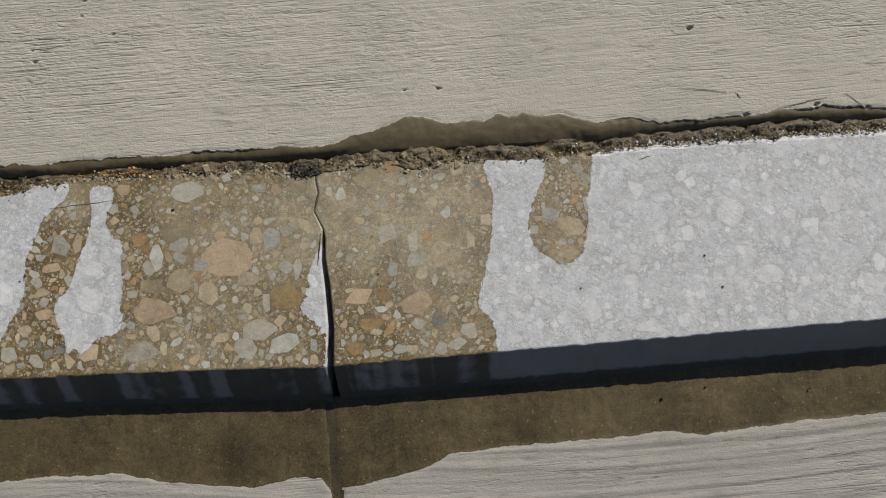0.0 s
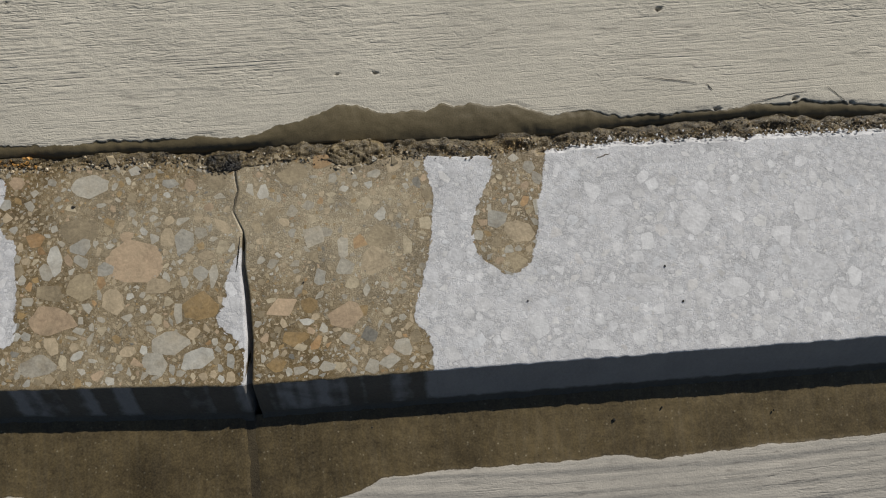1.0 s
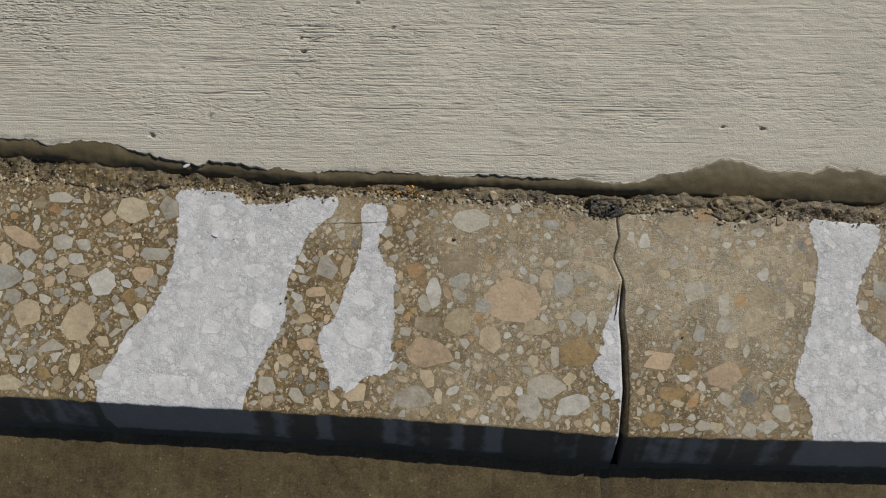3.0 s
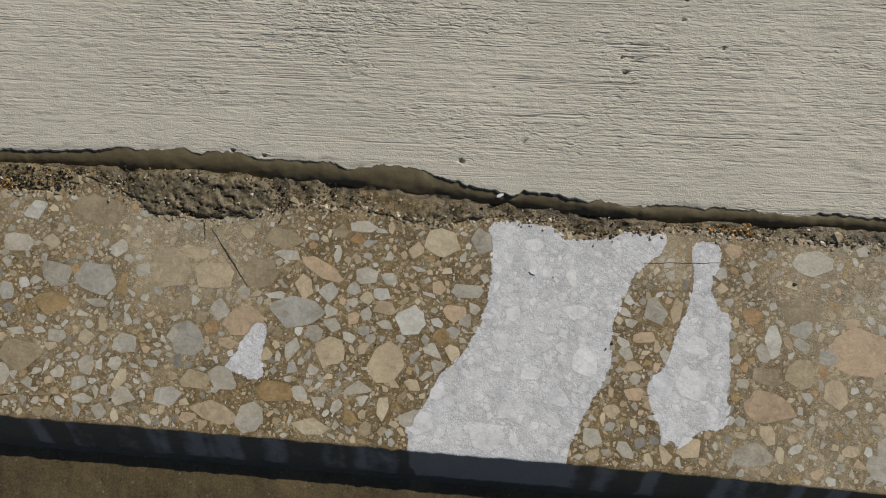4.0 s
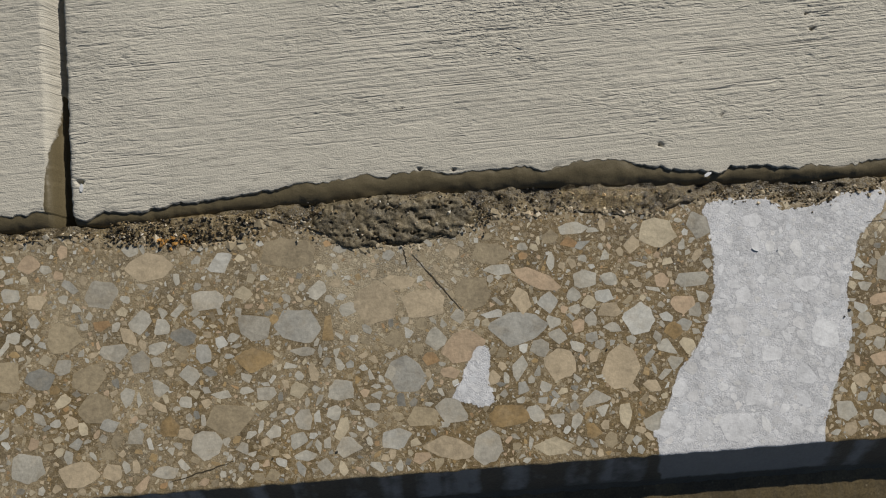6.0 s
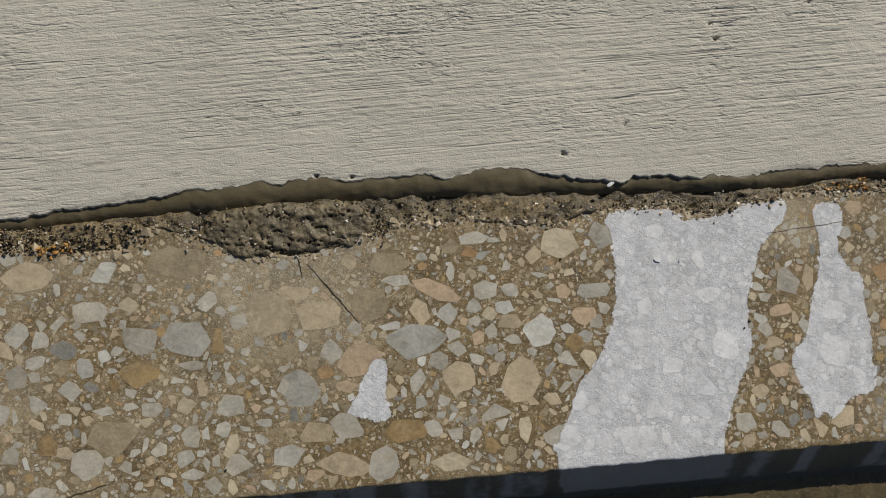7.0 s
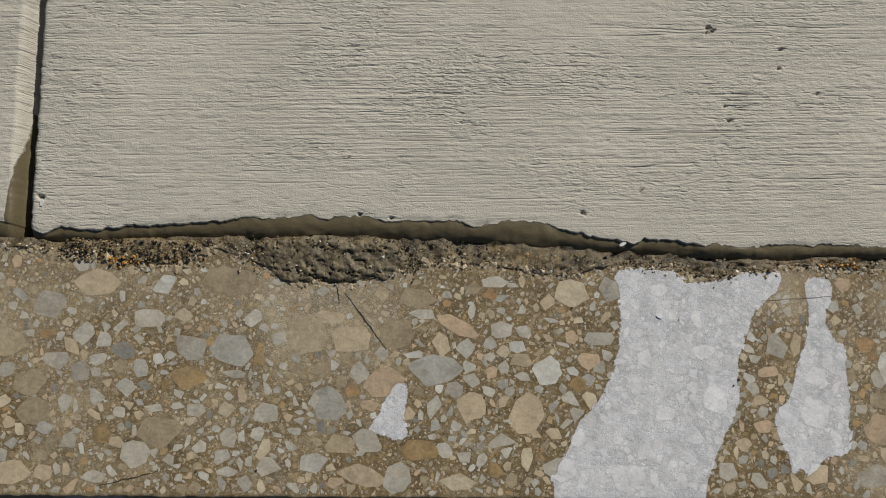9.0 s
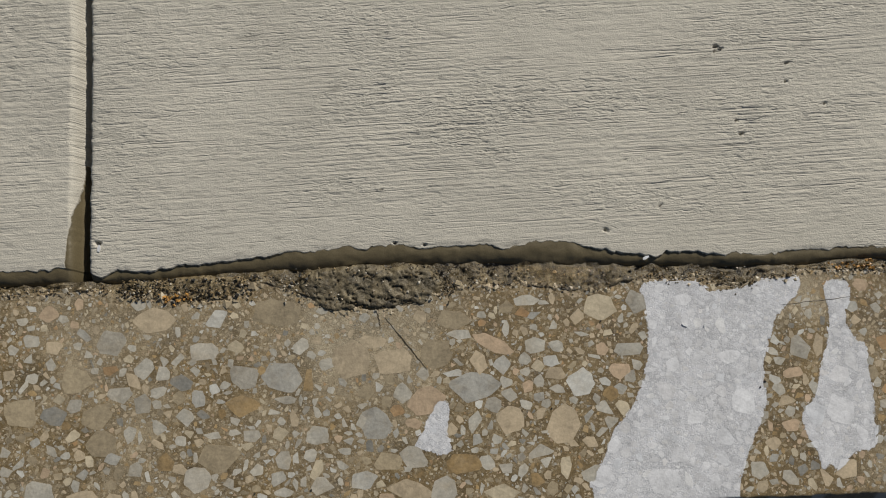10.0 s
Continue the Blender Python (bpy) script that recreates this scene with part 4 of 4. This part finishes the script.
stone(-287, 144, 16, 9, 4, "light")
stone(-312, 14, 22, 19, 5, "light")
stone(-358, 19, 23, 17, 5, "light")
stone(-285, 58, 15, 14, 8, "light")
stone(-257, 100, 18, 11, 3, "light")
stone(-265, 43, 13, 13, 4, "grey")
stone(-177, 58, 20, 22, 3, "light")

KINDS = ["light"] * 26 + ["grey"] * 22 + ["tan"] * 20 + ["cream"] * 9 + ["peach"] * 8 + ["blue"] * 9 + ["white"] * 6 + ["dull"] * 16 + ["ochre"] * 4 + ["dark"] * 4 + ["orange"] * 3
FINES = ["light"] * 10 + ["grey"] * 14 + ["tan"] * 24 + ["cream"] * 12 + ["peach"] * 8 + ["white"] * 5 + ["dull"] * 30 + ["ochre"] * 12 + ["dark"] * 5 + ["orange"] * 3
AROUND = [(math.cos(k * math.pi / 6), math.sin(k * math.pi / 6)) for k in range(12)]


def fill(tries, big, small):
    for _ in range(tries):
        x, y = RNG.uniform(-0.85, 0.51), RNG.uniform(0.002, 0.166)
        i, j = int((x + 0.9) / FINE), int(y / FINE) + 20
        if TAKEN[i, j]:
            continue
        a = small + (big - small) * RNG.random() ** 2
        if a > 0.0026 and (0 < x < 0.13 and y > 0.04 or y > 0.115) and RNG.random() < 0.8:
            continue
        b = a * RNG.uniform(0.45, 1.0)
        turn = RNG.uniform(0, math.pi)
        c, s = math.cos(turn), math.sin(turn)
        if any(TAKEN[int((x + a * u * c - b * v * s + 0.9) / FINE), int((y + a * u * s + b * v * c) / FINE) + 20] for u, v in AROUND):
            continue
        put(x, y, a, b, turn, RNG.choice(KINDS if a > 0.0024 else FINES))


fill(160, 0.0090, 0.006)
fill(9000, 0.0056, 0.0028)
fill(40000, 0.0032, 0.0014)
fill(60000, 0.0015, 0.0007)


def stone_shape(x, y, a, b, turn, kind, k):
    """Corners and faces of one cut stone: a flat angular top a hair above the mortar, and its sunken body."""
    size = (a + b) / 2
    count = RNG.choice((6, 7, 7, 8)) if size > 0.0085 else RNG.choice((5, 5, 6, 6, 7)) if size > 0.005 else RNG.choice((4, 5, 5, 6, 7)) if size > 0.002 else RNG.choice((3, 4, 5))
    ragged = 0.17 if size > 0.008 else 0.2 if size > 0.004 else 0.26
    c, s = math.cos(turn), math.sin(turn)
    start = RNG.uniform(0, 6.28)
    ring = []
    for i in range(count):
        t = start + (i + RNG.uniform(-0.42, 0.42)) / count * 2 * math.pi
        r = 1.11 + RNG.uniform(-ragged, ragged * 0.8)
        ring.append((a * r * math.cos(t), b * r * math.sin(t)))
    if size > 0.0022:
        # blunt the corners and chip the sides
        worn = []
        for i in range(count):
            (ax, ay), (bx, by) = ring[i], ring[(i + 1) % count]
            soft = RNG.uniform(0.03, 0.13)
            worn.append((ax + (bx - ax) * soft, ay + (by - ay) * soft))
            if size > 0.004:
                m, out = RNG.uniform(0.35, 0.65), 1 + RNG.uniform(-0.06, 0.05)
                worn.append(((ax + (bx - ax) * m) * out, (ay + (by - ay) * m) * out))
            soft = RNG.uniform(0.03, 0.13)
            worn.append((bx + (ax - bx) * soft, by + (ay - by) * soft))
        ring, count = worn, len(worn)
    ring = [(x + u * c - v * s, y + u * s + v * c) for u, v in ring]
    up = RNG.uniform(0.0, 0.00004)
    verts = [(px, py, up) for px, py in ring]
    verts += [(px, py, -0.0012) for px, py in ring]
    faces = [tuple(k + i for i in range(count))]
    for i in range(count):
        j = (i + 1) % count
        faces.append((k + i, k + count + i, k + count + j, k + j))
    return verts, faces


def lay_stones():
    for owner, mine, other in ((kerb_a, [p for p in PLACED if p[0] < 0.002], False), (kerb_b, [p for p in PLACED if p[0] >= 0.002], True)):
        mine.sort(key=lambda p: -p[2] * p[3])
        for p in mine[:300]:
            v, f = stone_shape(*p, 0)
            q = np.array(v)
            solid("stone", v, f, kerb_dry(q[:, 0], q[:, 1], other), STONE[p[5]], owner)
        names = list(STONE)
        verts, faces, slots = [], [], []
        for p in mine[300:]:
            v, f = stone_shape(*p, len(verts))
            verts += v
            faces += f
            slots += [names.index(p[5])] * len(f)
        q = np.array(verts)
        tagged(solid("fine_aggregate", verts, faces, kerb_dry(q[:, 0], q[:, 1], other), [STONE[n] for n in names], owner, "small cut stones and sand", slots), kind="stuff")


lay_stones()


# ---- small marks ----
def scratch(owner, a, b, width, material, label, high=0.0):
    """A thin dirt-filled score across the sawn top."""
    n = 40
    t = np.linspace(0, 1, n)
    ax, ay, bx, by = (v / 1000 for v in (*a, *b))
    long = math.hypot(bx - ax, by - ay)
    nx, ny = -(by - ay) / long, (bx - ax) / long
    off = 0.0012 * fbm(t * 9, t * 0 + ax * 50, 220, 3)
    half = width / 2000 * (0.35 + 0.65 * np.sin(math.pi * np.clip(t, 0.05, 0.9))) * (0.7 + 0.6 * vnoise(t * 14, t * 0, 5))
    px, py = ax + (bx - ax) * t + nx * off, ay + (by - ay) * t + ny * off
    x = np.array([px - nx * half, px, px + nx * half])
    y = np.array([py - ny * half, py, py + ny * half])
    if nx * (by - ay) - ny * (bx - ax) > 0:
        x, y = x[::-1], y[::-1]
    z = np.array([t * 0 + 0.0001, t * 0 + 0.0003, t * 0 + 0.0001]) + high
    sheet("scratch", x, y, z, -5.0, material, owner, label)


scratch(kerb_a, (-507, 138), (-478, 99), 1.1, SEALANT, "thin dirty score line")
scratch(kerb_a, (-513, 146), (-511, 130), 0.9, SEALANT, "thin dirty score line")
scratch(kerb_a, (-212, 135.5), (-160, 137), 0.5, SEALANT, "thin dirty score line")
scratch(kerb_a, (-668, 6), (-628, 16), 0.9, SEALANT, "thin dirty score line")
scratch(kerb_a, (-3.2, 119), (0.8, 134), 0.6, BLACK_DIRT_AND_SHADE, "black hairline crack")
scratch(kerb_a, (0.8, 132), (-1.2, 148), 0.6, BLACK_DIRT_AND_SHADE, "black hairline crack")
scratch(kerb_a, (1, 101), (-2.5, 76), 1.0, BLACK_DIRT_AND_SHADE, "black forked crack beside the joint")
for crack_a, crack_b, wide in (((292, 195), (329, 188), 0.5), ((336, 187), (340, 182), 0.8), ((367, 171), (408, 177), 0.5), ((423, 179), (434, 168), 0.5)):
    scratch(slab_right, crack_a, crack_b, wide, BLACK_DIRT_AND_SHADE, "black hairline crack", 0.0001)
scratch(kerb_b, (252, 138), (262, 141), 0.8, SEALANT, "thin dirty score line")


def speck(x, y, r, z=0.0004):
    """A dark crumb on the wet concrete."""
    k = 7
    ring = [(x / 1000 + r / 1000 * RNG.uniform(0.6, 1.2) * math.cos(i / k * 6.283), y / 1000 + r / 1000 * RNG.uniform(0.5, 1.0) * math.sin(i / k * 6.283)) for i in range(k)]
    verts = [(px, py, z - 0.0008) for px, py in ring] + [((px + x / 1000) / 2, (py + y / 1000) / 2, z + 0.0004) for px, py in ring]
    faces = [(i, (i + 1) % k, k + (i + 1) % k, k + i) for i in range(k)] + [tuple(range(k, 2 * k))]
    tagged(solid("dirt_crumb", verts, faces, -5.0, BLACK_DIRT_AND_SHADE), "small black crumb of dirt lying on the concrete", "crumb", "dark crumbs on the concrete")


def flake(x, y, r, turn):
    """A thin white chip of stone lying on the concrete."""
    c, q = math.cos(turn) * r / 1000, math.sin(turn) * r / 1000
    ring = [(x / 1000 + c * u - q * v, y / 1000 + q * u + c * v) for u, v in ((-1, -0.3), (-0.2, -0.5), (0.9, -0.2), (1.1, 0.2), (0.1, 0.45), (-0.8, 0.25))]
    verts = [(px, py, 0.0001) for px, py in ring] + [(px, py, 0.0006) for px, py in ring]
    faces = [(i, (i + 1) % 6, 6 + (i + 1) % 6, 6 + i) for i in range(6)] + [tuple(range(6, 12))]
    tagged(solid("stone_flake", verts, faces, 5.0, STONE["white"]), "small white flake of stone lying on the concrete", "stone", "white flakes on the concrete")


for spot in ((-287, 125, 2.2, -0.6), (-715.5, 196, 2.6, 1.4), (-312, 176, 2.6, 0.35), (-272, 124, 1.4, 0.9)):
    flake(*spot)
for spot in ((195, 42, 0.9), (302, 34, 1.3), (-113, 126, 2.2), (43, 66, 0.9), (292, 59, 1.2), (-564, 17, 1.2), (-389, 68, 1.0), (-231, 81, 1.4), (-235, 77, 1.0), (-349, 130, 1.2), (-604, 16, 0.9)):
    speck(*spot)
for spot in ((253, -46, 1.6), (-69, -37, 1.5), (-67, -46, 1.8), (368, -48, 0.8), (288, -40, 1.0), (81, -38, 1.2), (24, -41, 1.2)):
    speck(*spot, z=-0.0262)
